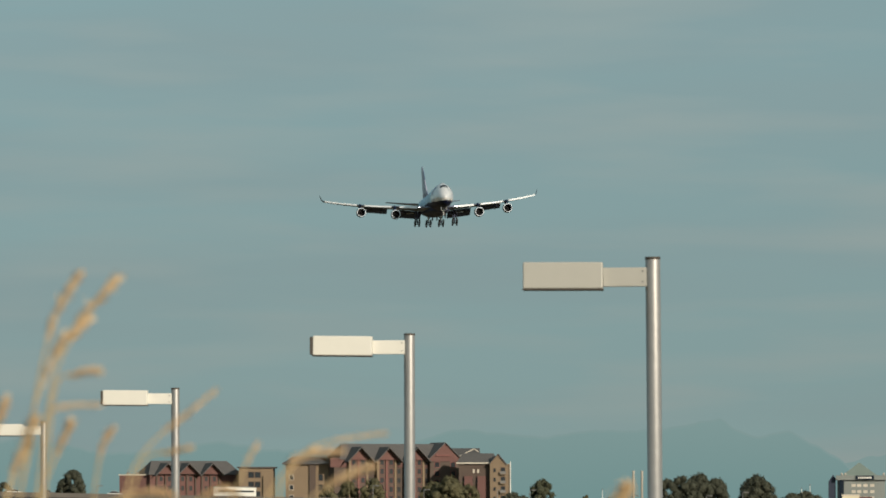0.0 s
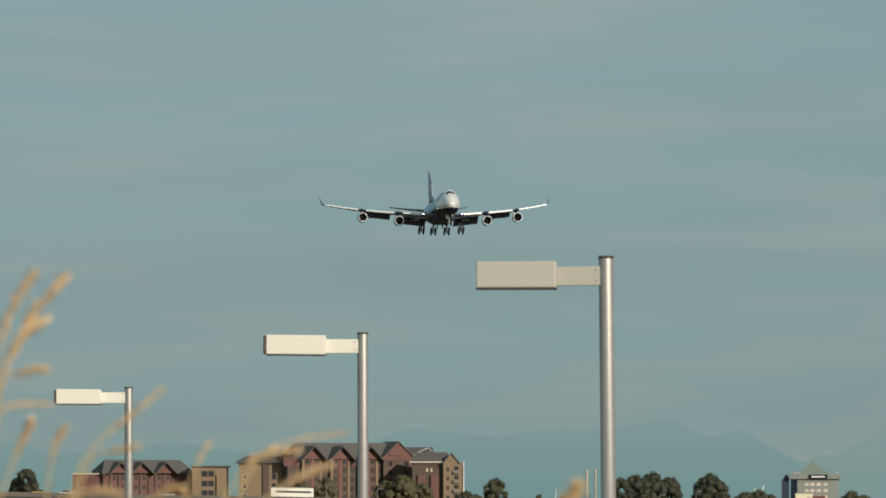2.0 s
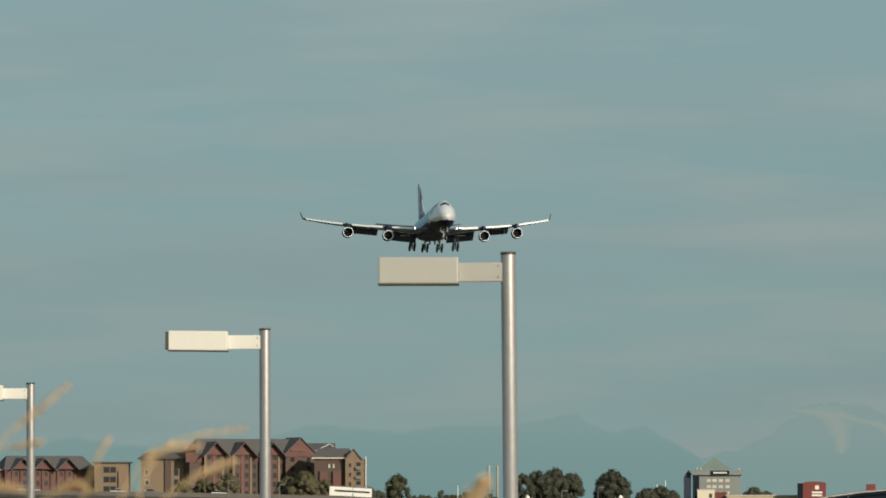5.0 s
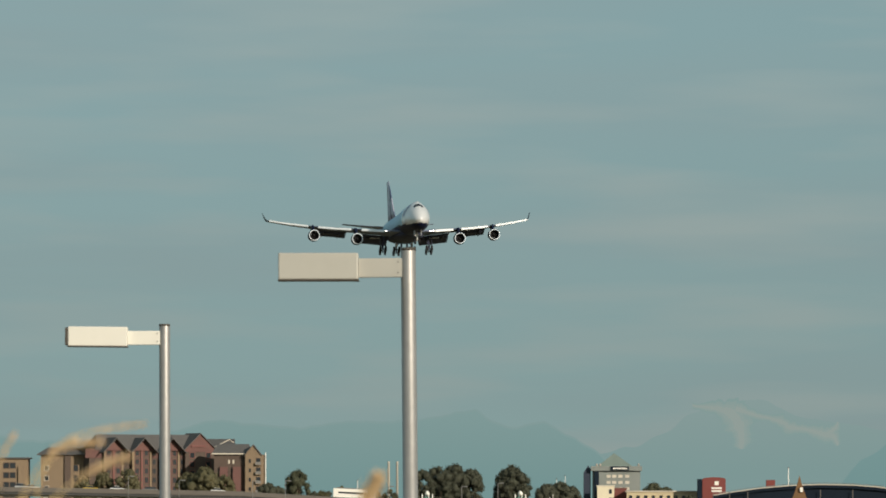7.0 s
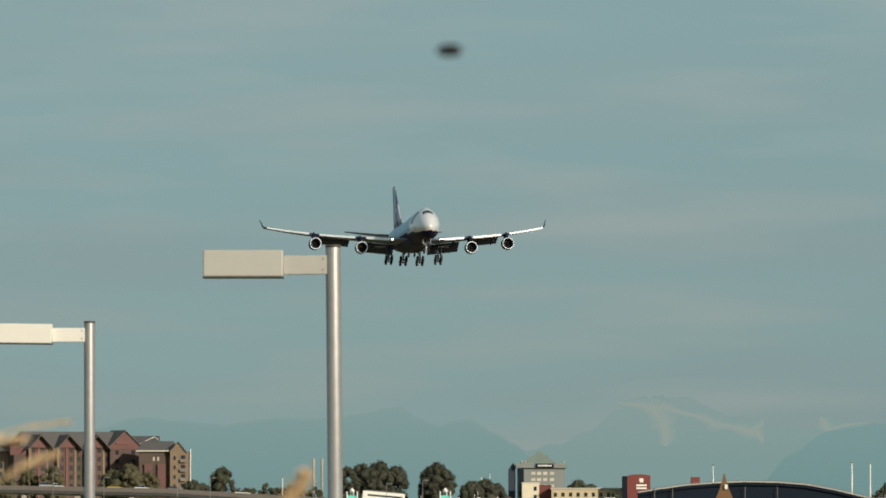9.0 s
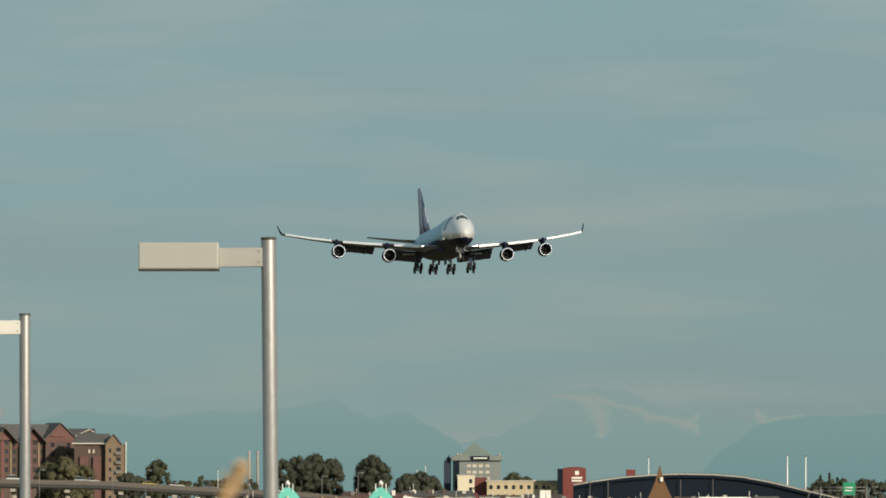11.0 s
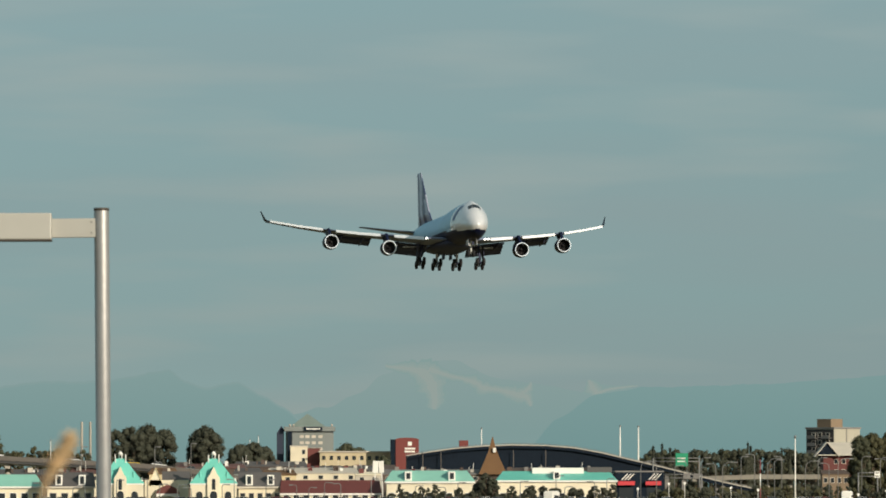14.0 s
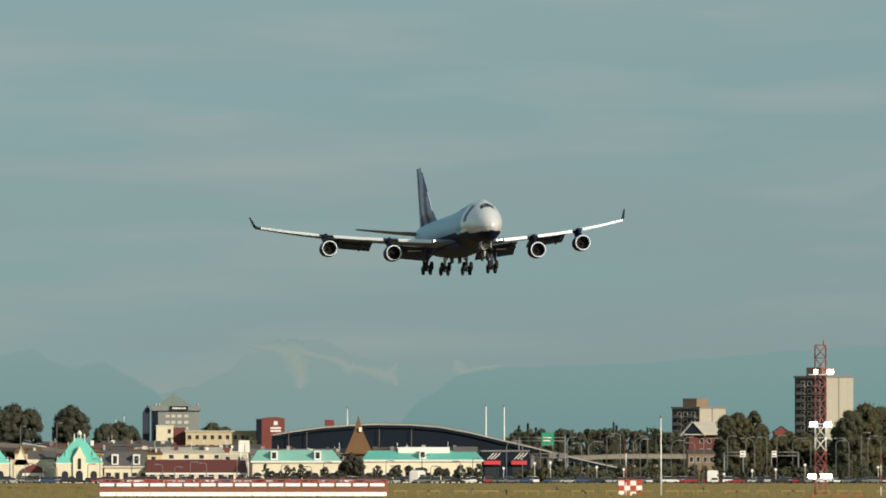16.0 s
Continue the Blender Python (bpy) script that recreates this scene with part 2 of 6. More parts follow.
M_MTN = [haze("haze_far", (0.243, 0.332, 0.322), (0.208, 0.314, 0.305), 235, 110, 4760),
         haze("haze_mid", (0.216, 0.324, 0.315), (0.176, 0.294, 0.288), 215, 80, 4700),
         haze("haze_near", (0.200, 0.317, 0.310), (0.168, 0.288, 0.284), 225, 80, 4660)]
# snow glows as well; four tones blend it into the painted haze
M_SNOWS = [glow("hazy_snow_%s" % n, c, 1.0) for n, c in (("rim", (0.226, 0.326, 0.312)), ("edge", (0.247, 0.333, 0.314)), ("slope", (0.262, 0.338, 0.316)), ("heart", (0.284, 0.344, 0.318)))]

# ---- ground and distance ----
bm = bmesh.new()
radii = [0.0, 2, 4, 6, 8, 11, 14, 18, 24, 32, 45, 65, 100, 160, 260, 400, 600, 800, 1000, 1150, 1300, 1500, 1750, 2000, 2300, 2600, 3000, 3600, 4300, 4950]
SEG = 120
loops = []
for rr in radii[1:]:
    loops.append([(rr * math.cos(2 * math.pi * k / SEG), rr * math.sin(2 * math.pi * k / SEG), 1.35 * math.exp(-(rr / 16) ** 2)) for k in range(SEG)])
rings(bm, loops, caps=False)
mid = bm.verts.new((0, 0, 1.36))
bm.verts.ensure_lookup_table()
for k in range(SEG):
    bm.faces.new((mid, bm.verts[k], bm.verts[(k + 1) % SEG]))
single("ground", bm, M_GRASS, "dry brown and olive airfield grass reaching the horizon", "ground", kind="structure")

bm = bmesh.new()
box(bm, X(-520, 2420), X(1700, 2420), 2330, 2500, -0.3, 0.06)
single("parking_lot", bm, M_ASPHALT, "dark asphalt parking lot before the shops", "car park", kind="structure")


def ridge(name, d, line, rough, material, label, seed):
    """A far ridge: rounded between crest points (u, height), with a rough edge."""
    bm = bmesh.new()
    n = 320
    loops = [[], [], []]
    for i in range(n + 1):
        u = line[0][0] + (line[-1][0] - line[0][0]) * i / n
        k = next(j for j in range(len(line) - 1) if u <= line[j + 1][0] + 1e-6)
        (ua, ha), (ub, hb) = line[k], line[k + 1]
        f = (u - ua) / (ub - ua)
        h = ha + (hb - ha) * (0.5 * f + 0.5 * (0.5 - 0.5 * math.cos(math.pi * f)))
        h += rough * (noise.noise((u * 0.012, seed, 0)) * 0.8 + noise.noise((u * 0.04, seed, 3)) * 0.5 + noise.noise((u * 0.13, seed, 5)) * 0.25)
        x = X(u, d)
        loops[0].append((x, d - 60, -4.0))
        loops[1].append((x, d - 20, EYE_H + 0.6 * h * d / F))
        loops[2].append((x, d, EYE_H + h * d / F))
    rings(bm, loops, close=False, caps=False)
    return single(name, bm, material, label, "mountains", kind="structure")


RIDGES = [
    [(-300, 120), (100, 130), (200, 150), (266, 177), (306, 210), (346, 224), (431, 236), (506, 202), (566, 194), (656, 178), (690, 191), (784, 180), (1000, 170), (2200, 150)],
    [(-2600, 150), (-1500, 165), (-1300, 178), (-1150, 152), (-960, 172), (-860, 158), (-700, 160), (-520, 193), (-430, 183), (-300, 190), (-184, 193), (-130, 205), (-76, 214), (-45, 192), (-10, 181), (46, 191), (90, 168), (130, 145), (215, 60)],
    [(545, 60), (610, 128), (683, 175), (763, 186), (963, 191), (1113, 201), (1263, 215), (1431, 223), (1700, 215), (2300, 200), (2900, 160)]]
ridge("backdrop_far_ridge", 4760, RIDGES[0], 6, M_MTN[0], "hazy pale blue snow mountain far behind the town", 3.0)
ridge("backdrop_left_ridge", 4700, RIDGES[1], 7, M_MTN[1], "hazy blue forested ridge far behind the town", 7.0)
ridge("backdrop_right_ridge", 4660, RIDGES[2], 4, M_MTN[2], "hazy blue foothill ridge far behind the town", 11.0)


def soft_rim(d, line, rough, top, seed):
    """Glowing ridge copies in paler tones, painted as thinner haze just above a ridge's crest."""
    for k in (1, 2):
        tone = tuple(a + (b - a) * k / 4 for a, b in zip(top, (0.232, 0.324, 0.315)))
        ridge("backdrop_haze", d + 12 * k, [(u, h + 2.2 * k) for u, h in line], rough, glow("thin_haze", tone, 1.0), "glowing ridge copy painted as thin pale haze along the crest", seed)


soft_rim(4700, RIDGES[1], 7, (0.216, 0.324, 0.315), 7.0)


def smooth(points, n):
    """A rounded line through points."""
    out = []
    for i in range(len(points) - 1):
        p0, p1, p2, p3 = (Vector(points[max(0, min(len(points) - 1, i + k))]) for k in (-1, 0, 1, 2))
        for k in range(n):
            t = k / n
            out.append(0.5 * ((2 * p1) + (p2 - p0) * t + (2 * p0 - 5 * p1 + 4 * p2 - p3) * t * t + (3 * p1 - p0 - 3 * p2 + p3) * t ** 3))
    out.append(Vector(points[-1]))
    return out


def snowfield(line, grow, seed, material, d):
    """A ragged streak of snow along (u, v, half width)."""
    bm = bmesh.new()
    way = smooth([Vector(p) for p in line], 10)
    left, right = [], []
    for i, p in enumerate(way):
        q, r = way[min(i + 1, len(way) - 1)], way[max(i - 1, 0)]
        side = Vector((-(q.y - r.y), q.x - r.x)).normalized()
        for rim, sign in ((left, 1), (right, -1)):
            w = max(0.4, p.z) * grow * (1 + 0.5 * noise.noise((p.x * 0.09, p.y * 0.09, seed + sign)) + 0.4 * noise.noise((p.x * 0.3, p.y * 0.3, seed + sign)))
            rim.append((X(p.x + sign * side.x * w, d), d, Z(p.y + sign * side.y * w, d)))
    rings(bm, [left, right], close=False, caps=False)
    return single("backdrop_snowfield", bm, material, "pale hazy snowfield on the far mountain", "snow", kind="structure")


SNOW = [
    [(308, 713, 3), (345, 718, 8), (372, 724, 16), (386, 738, 23), (393, 756, 17), (394, 775, 13), (395, 790, 4)],
    [(385, 718, 12), (413, 728, 6), (445, 736, 5), (470, 744, 9), (482, 752, 10), (507, 755, 6), (541, 764, 11), (558, 768, 10), (566, 784, 3)],
    [(545, 764, 8), (560, 754, 7), (566, 742, 2)],
    [(668, 738, 3), (676, 752, 11), (684, 766, 9), (688, 776, 3)],
    [(684, 760, 4), (706, 754, 3), (735, 750, 2), (755, 748, 1)]]
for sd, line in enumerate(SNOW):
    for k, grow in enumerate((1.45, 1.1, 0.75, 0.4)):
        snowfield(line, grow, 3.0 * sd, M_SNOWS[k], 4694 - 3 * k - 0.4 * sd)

# ---- airliner ----
M_PEARL = mat("pearl_grey_paint", (0.82, 0.82, 0.83), 0.26, 0.35, 0.05, 0.4, coat=0.3)
# blue of the rear fuselage: the sky's reflection put into the colour
M_FLANK = mat("sky_reflection_blue", (0.23, 0.49, 0.67), 0.35, 0.1, 0.10, 0.3)
M_MIDNIGHT = mat("midnight_blue_paint", (0.006, 0.010, 0.036), 0.5, 0.0, 0.2, 0.4)
M_WING = mat("wing_grey_paint", (0.15, 0.18, 0.26), 0.45, 0.1, 0.12, 0.5)
M_SLAT = mat("bright_leading_edge", (0.90, 0.92, 0.94), 0.3, 0.0, 0.05, 0.5)
M_FLAP = mat("dark_flap_grey", (0.064, 0.074, 0.122), 0.6, 0.0, 0.2, 0.5)
M_LIP = mat("polished_intake_lip", (0.80, 0.88, 0.98), 0.3, 0.0, 0.03)
for paint in (M_MIDNIGHT, M_FLAP):
    paint.node_tree.nodes["Principled BSDF"].inputs["Specular IOR Level"].default_value = 0.15
M_FAN = mat("titanium_fan", (0.035, 0.033, 0.035), 0.5, 0.3, 0.2)
M_BLUE = mat("royal_blue_stripe", (0.02, 0.06, 0.20), 0.35)
M_LEG = mat("white_gear_leg", (0.62, 0.62, 0.60), 0.5)
M_FIN = mat("pale_violet_tail_paint", (0.44, 0.44, 0.56), 0.35, 0, 0.08, 0.6)
M_FINWAVE = mat("dark_blue_tail_wave", (0.05, 0.06, 0.16), 0.4, 0, 0.2, 0.8)

SECTIONS = [  # metres aft of the nose, bottom, top, half width, height of the widest line
    (0.0, -0.95, -0.65, 0.10, -0.8), (0.35, -1.55, -0.05, 0.72, -0.8), (1.0, -2.15, 0.65, 1.25, -0.7), (2.4, -2.75, 1.8, 1.92, -0.5), (4.0, -3.05, 2.68, 2.42, -0.3),
    (6.0, -3.2, 3.68, 2.82, 0.0), (8.0, -3.3, 4.05, 3.08, 0.0), (11.0, -3.3, 4.08, 3.25, 0.0), (20.0, -3.25, 3.98, 3.25, 0.0), (24.5, -3.3, 3.5, 3.25, 0.0),
    (29.0, -3.35, 3.3, 3.25, 0.0), (46.0, -3.25, 3.25, 3.25, 0.0), (52.0, -2.6, 3.25, 3.05, 0.2), (58.0, -1.35, 3.2, 2.45, 0.7), (63.0, -0.1, 3.05, 1.7, 1.3), (67.0, 1.0, 2.8, 0.85, 1.8), (68.8, 1.6, 2.4, 0.3, 2.0)]


def section(y):
    for a, b in zip(SECTIONS, SECTIONS[1:]):
        if y <= b[0]:
            k = (y - a[0]) / (b[0] - a[0])
            return [a[i] + (b[i] - a[i]) * k for i in range(5)]
    return SECTIONS[-1]


def skin(y, deg, out=0.0):
    """A point of the fuselage: metres aft of the nose, angle up from the camera-right side."""
    _, zb, zt, hw, zc = section(y)
    c, s = math.cos(radians(deg)), math.sin(radians(deg))
    top = zt - zc if s > 0 else zc - zb
    x = (hw + out) * math.copysign(abs(c) ** (1.0 if s <= 0 else 1.0 + 0.55 * min(1.0, max(0.0, zt - 2.0) / 2.0)), c)
    return Vector((x, y - 30.0, zc + (top + out) * s))


def skin_patch(bm, y0, y1, d0, d1, out=0.03, ny=4, nd=4, shift=0.0):
    """A strip that lies on the fuselage; shift slants it aft towards d1."""
    loops = [[skin(y0 + (y1 - y0) * i / ny + shift * j / nd, d0 + (d1 - d0) * j / nd, out) for j in range(nd + 1)] for i in range(ny + 1)]
    return rings(bm, loops, close=False, caps=False)


def airfoil(x, y, z, chord, thick, droop=0.0, n=7):
    """A wing section at span x with its leading edge at y, z."""
    pts = []
    for k in range(n + 1):
        t = (k / n) ** 1.6
        pts.append((x, y + chord * t, z + thick * (1.9 * math.sqrt(t) * (1 - t) + 0.02) * 0.85 - droop * t))
    for k in range(n - 1, 0, -1):
        t = (k / n) ** 1.6
        pts.append((x, y + chord * t, z - thick * (1.9 * math.sqrt(t) * (1 - t) + 0.02) * 0.6 - droop * t))
    return pts


def wing_le(x):
    """Leading edge: y and z at span x (one side)."""
    z = -2.30 + (x - 3.2) * 0.145 + max(0, x - 14) ** 2 * 0.0037
    y = -9.7 + (x - 3.2) * 0.914
    return y, z - 0.024 * y


def chord(x):
    return 14.3 - (x - 3.2) * 0.545 if x < 12.2 else 9.42 - (x - 12.2) * 0.30


def airliner():
    jet = thing("airliner", pose(0, 2600, 100), "four-engined wide-body airliner, pearl grey over dark blue, wheels down", "airliner")
    bm = bmesh.new()
    ys = [0.0, 0.12, 0.35, 0.7, 1.0, 1.6, 2.4, 3.2, 4, 5, 6, 7, 8, 9.5, 11, 16, 22, 23.5, 25.5, 27, 29, 34, 40, 46, 49, 52, 55, 58, 60.5, 63, 65, 67, 68.8]
    rings(bm, [[skin(y, 360 * k / 48) for k in range(48)] for y in ys])
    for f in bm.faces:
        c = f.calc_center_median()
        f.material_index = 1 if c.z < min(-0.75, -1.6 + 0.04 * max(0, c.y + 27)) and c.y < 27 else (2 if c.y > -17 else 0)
    part("fuselage", bm, [M_PEARL, M_MIDNIGHT, M_FLANK], jet, "pearl grey fuselage, sky reflection painted blue behind, with a midnight blue belly")
    for d0 in (59.0, 75.0):
        for s in (0, 1):
            bm = bmesh.new()
            e = d0 + 14.6
            skin_patch(bm, 3.65, 5.0, *((d0, e) if s == 0 else (180 - e, 180 - d0)), out=0.03, ny=2, nd=2)
            part("cockpit_window", bm, M_GLASS, jet)
    for s in (0, 1):
        bm = bmesh.new()
        skin_patch(bm, 7.6, 9.6, *((6, 50) if s == 0 else (174, 130)), out=0.03, ny=3, nd=10, shift=-1.0)
        part("ribbon_mark", bm, M_BLUE, jet, "dark blue curved stripe on the fuselage side")
        # cabin doors
        for yy in (9.0, 17.5, 38.0, 50.0):
            bm = bmesh.new()
            skin_patch(bm, yy, yy + 1.05, *((-6, 28) if s == 0 else (186, 152)), out=0.015, ny=2, nd=4)
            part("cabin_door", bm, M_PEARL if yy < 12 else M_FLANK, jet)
    # belly fairing
    bm = bmesh.new()
    rings(bm, [[(hw * math.cos(2 * math.pi * k / 20), y, -2.75 + hh * math.sin(2 * math.pi * k / 20)) for k in range(20)] for y, hw, hh in ((-12.5, 0.3, 0.2), (-10, 2.6, 0.9), (-5, 3.5, 1.3), (5, 3.55, 1.35), (10, 2.6, 0.9), (13, 0.4, 0.2))])
    part("belly_fairing", bm, M_FLAP, jet, "grey wing root fairing")
    for s in (-1, 1):
        # wing
        bm = bmesh.new()
        loops = []
        for x in (1.5, 3.2, 7, 12.2, 17, 21.5, 26, 31.3):
            y, z = wing_le(x)
            loops.append([(s * a, b, c) for a, b, c in airfoil(x, y, z, chord(x), 0.052 * chord(x) + 0.05, 0.02 * chord(x))])
        rings(bm, loops)
        wing = part("wing", bm, M_WING, jet, "swept grey wing")
        bm = bmesh.new()
        ty, tz = wing_le(31.3)
        rings(bm, [[(s * a, b, c) for a, b, c in airfoil(31.3, ty + 0.3, tz, 3.4, 0.14)], [(s * a, b, c) for a, b, c in airfoil(31.6, ty + 1.2, tz + 0.35, 2.7, 0.12)],
                   [(s * a, b, c) for a, b, c in airfoil(32.15, ty + 3.2, tz + 1.95, 1.2, 0.05)]])
        part("winglet", bm, M_MIDNIGHT, wing, "dark upswept winglet")
        # drooped leading-edge flaps
        for x0, x1 in ((6.1, 10.9), (13.1, 20.3), (22.4, 31.0)):
            bm = bmesh.new()
            lp = []
            for x in (x0, (x0 + x1) / 2, x1):
                y, z = wing_le(x)
                w = 0.70 - 0.012 * x
                lp.append([(s * x, y + 0.25, z + 0.10), (s * x, y - 0.15, z + 0.12), (s * x, y - 0.75 * w, z - 0.06), (s * x, y - 1.15 * w, z - 0.72 * w), (s * x, y - 1.0 * w, z - 0.78 * w), (s * x, y - 0.2 * w, z - 0.1)])
            rings(bm, lp, smooth=False)
            part("leading_edge_flap", bm, M_SLAT, wing, "bright drooped leading-edge flap")
        # slotted trailing flaps
        for x0, x1 in ((3.9, 11.0), (13.4, 20.4)):
            for step in range(3):
                bm = bmesh.new()
                lp = []
                for x in (x0, x1):
                    y, z = wing_le(x)
                    ty2 = y + chord(x) - 0.9 + step * 1.35
                    tz2 = z - (0.2 if x < 12 else 0.0) - 0.02 * chord(x) - step * (0.5 if x < 12 else 0.3)
                    c = (1.9, 2.1, 1.5)[step] * (1.0 if x < 12 else 0.7)
                    a = radians((10, 22, 32)[step])
                    lp.append([(s * x, ty2, tz2 + 0.1), (s * x, ty2 + c * math.cos(a), tz2 - c * math.sin(a)), (s * x, ty2 + c * math.cos(a) - 0.03, tz2 - c * math.sin(a) - 0.06), (s * x, ty2 - 0.05, tz2 - 0.18)])
                rings(bm, lp, smooth=False)
                part("trailing_flap", bm, M_FLAP, wing, "lowered dark grey slotted flap")
        # added pale strip stands for the slit of light above the flaps
        bm = bmesh.new()
        y, z = wing_le(7.0)
        soft_box(bm, min(s * 5.9, s * 8.3), max(s * 5.9, s * 8.3), y + 9.2, y + 9.5, z - 1.28, z - 1.12, 0.03)
        part("flap_vane", bm, M_SLAT, wing, "pale strip standing for a slit of light at the flaps")
        for x in (5.5, 9.3, 15.2, 18.8):
            y, z = wing_le(x)
            bm = bmesh.new()
            q = y + chord(x)
            tube(bm, [(s * x, q - 4.0, z - 0.45), (s * x, q - 2.2, z - 0.95), (s * x, q + 0.2, z - 1.15), (s * x, q + 1.6, z - 1.6)], [0.1, 0.3, 0.28, 0.06], 8)
            part("flap_track_fairing", bm, M_FLAP, wing)
        # engines
        for ex, ey, ez in ((12.2, -5.9, -3.55), (21.5, 2.8, -2.04)):
            bm = bmesh.new()
            prof = [(0.16, 1.10), (0.0, 1.14), (-0.05, 1.20), (-0.02, 1.26), (0.10, 1.30)]
            rings(bm, [[(s * ex + r * math.cos(2 * math.pi * k / 32), ey + yy, ez + r * math.sin(2 * math.pi * k / 32)) for k in range(32)] for yy, r in prof], caps=False)
            eng = bmesh.new()
            prof = [(0.10, 1.30), (0.25, 1.34), (1.0, 1.39), (2.4, 1.35), (3.6, 1.2), (4.4, 1.05), (4.4, 0.7), (5.8, 0.5), (6.4, 0.2)]
            rings(eng, [[(s * ex + r * math.cos(2 * math.pi * k / 32), ey + yy, ez + r * math.sin(2 * math.pi * k / 32)) for k in range(32)] for yy, r in prof], caps=False)
            engine = part("engine", eng, M_MIDNIGHT, jet, "dark blue engine nacelle")
            part("intake_lip", bm, M_LIP, engine, "bright polished intake ring")
            bm = bmesh.new()
            rings(bm, [[(s * ex + r * math.cos(2 * math.pi * k / 32), ey + yy, ez + r * math.sin(2 * math.pi * k / 32)) for k in range(32)] for yy, r in ((0.16, 1.10), (1.3, 1.12))], caps=False)
            part("intake_duct", bm, M_HEADSIDE, engine, "dark intake duct")
            bm = bmesh.new()
            rings(bm, [[(s * ex + r * math.cos(2 * math.pi * k / 44), ey + yy + wob * (k % 2), ez + r * math.sin(2 * math.pi * k / 44)) for k in range(44)] for yy, r, wob in ((1.2, 1.11, 0.14), (1.28, 0.3, 0.1), (0.8, 0.18, 0), (0.6, 0.02, 0))], caps=False, smooth=False)
            part("fan", bm, M_FAN, engine, "dark titanium fan")
            bm = bmesh.new()
            y, z = wing_le(ex)
            rings(bm, [[(s * ex - 0.22, ey + 1.5, ez + 1.4), (s * ex + 0.22, ey + 1.5, ez + 1.4), (s * ex + 0.22, ey + 4.6, ez + 1.0), (s * ex - 0.22, ey + 4.6, ez + 1.0)],
                       [(s * ex - 0.2, y - 0.6, z + 0.25), (s * ex + 0.2, y - 0.6, z + 0.25), (s * ex + 0.2, y + 3.5, z - 0.2), (s * ex - 0.2, y + 3.5, z - 0.2)]], smooth=False)
            part("pylon", bm, M_MIDNIGHT, engine)
        # landing lights in the wing roots
        for dx in ((5.65,) if s < 0 else (4.95, 5.65)):
            bm = bmesh.new()
            y, z = wing_le(dx)
            tube(bm, [(s * dx, y - 0.45, z - 0.1), (s * dx, y + 0.1, z - 0.1)], 0.125, 12)
            part("landing_light", bm, M_LIGHT, wing, "lit landing light")
        # tailplane
        bm = bmesh.new()
        rings(bm, [[(s * a, b, c) for a, b, c in airfoil(x, y, z, ch, th)] for x, y, z, ch, th in ((0.8, 27.5, 1.55, 9.0, 0.42), (5.5, 31.6, 2.2, 6.0, 0.3), (11.0, 36.3, 3.05, 2.7, 0.14))])
        part("tailplane", bm, M_WING, jet, "grey tailplane")
    bm = bmesh.new()
    fin = [(20.0, 3.0, 17.0, 0.3), (24.5, 5.2, 12.7, 0.62)] + [(24.5 + 9.5 * k / 9, 5.2 + 7.9 * k / 9, 12.7 - 8.3 * k / 9, 0.62 - 0.4 * k / 9) for k in range(1, 10)] + [(34.5, 13.2, 3.7, 0.08)]
    lp = []
    for y, z, c, w in fin:
        prof = airfoil(0, 0, 0, c, w, 0, 11)
        lp.append([(b, y + a, z) for _, a, b in prof])
    rings(bm, lp)
    for f in bm.faces:
        c = f.calc_center_median()
        wave = math.sin(1.05 * (c.y - 0.55 * c.z) + 0.8 * math.sin(0.7 * c.z))
        f.material_index = 1 if wave > 0.15 else 0
    part("tail_fin", bm, [M_FIN, M_FINWAVE], jet, "tall tail fin painted in blue and purple waves")
    # main gear
    for gx, gy in ((-5.5, 0.6), (5.5, 0.6), (-1.85, 4.2), (1.85, 4.2)):
        bm = bmesh.new()
        tube(bm, [(gx * (0.93 if abs(gx) > 3 else 1), gy, -2.6), (gx, gy, -4.2), (gx, gy, -5.85)], [0.27, 0.25, 0.17], 10)
        leg = part("main_gear", bm, M_LEG if abs(gx) < 3 else M_FLAP, jet, "extended main landing gear leg")
        bm = bmesh.new()
        inner = gx - math.copysign(1.5, gx)
        tube(bm, [(gx, gy, -4.6), (inner, gy - 0.2, -3.0)], 0.12, 8)
        part("side_brace", bm, M_FLAP, leg)
        bm = bmesh.new()
        tube(bm, [(gx, gy - 0.8, -5.5), (gx, gy + 0.8, -6.25)], 0.15, 8)
        for yy, zz in ((-0.74, -5.53), (0.74, -6.22)):
            tube(bm, [(gx - 0.6, gy + yy, zz), (gx + 0.6, gy + yy, zz)], 0.09, 8)
        part("truck_beam", bm, M_FLAP, leg)
        for dx in (-0.6, 0.6):
            for yy, zz in ((-0.74, -5.53), (0.74, -6.22)):
                bm = bmesh.new()
                tube(bm, [(gx + dx - 0.23, gy + yy, zz), (gx + dx - 0.17, gy + yy, zz), (gx + dx + 0.17, gy + yy, zz), (gx + dx + 0.23, gy + yy, zz)], [0.60, 0.74, 0.74, 0.60], 18)
                wheel = part("wheel", bm, M_TYRE, leg, "black tyre")
        bm = bmesh.new()
        if abs(gx) > 3:
            soft_box(bm, gx + 0.5 * math.copysign(1, gx), gx + 0.62 * math.copysign(1, gx), gy - 1.0, gy + 1.0, -4.9, -2.6, 0.03)
        else:
            soft_box(bm, gx * 0.36 - 0.05, gx * 0.36 + 0.05, gy - 1.6, gy + 1.4, -5.0, -3.2, 0.03)
        part("gear_door", bm, M_FLAP, leg)
    bm = bmesh.new()
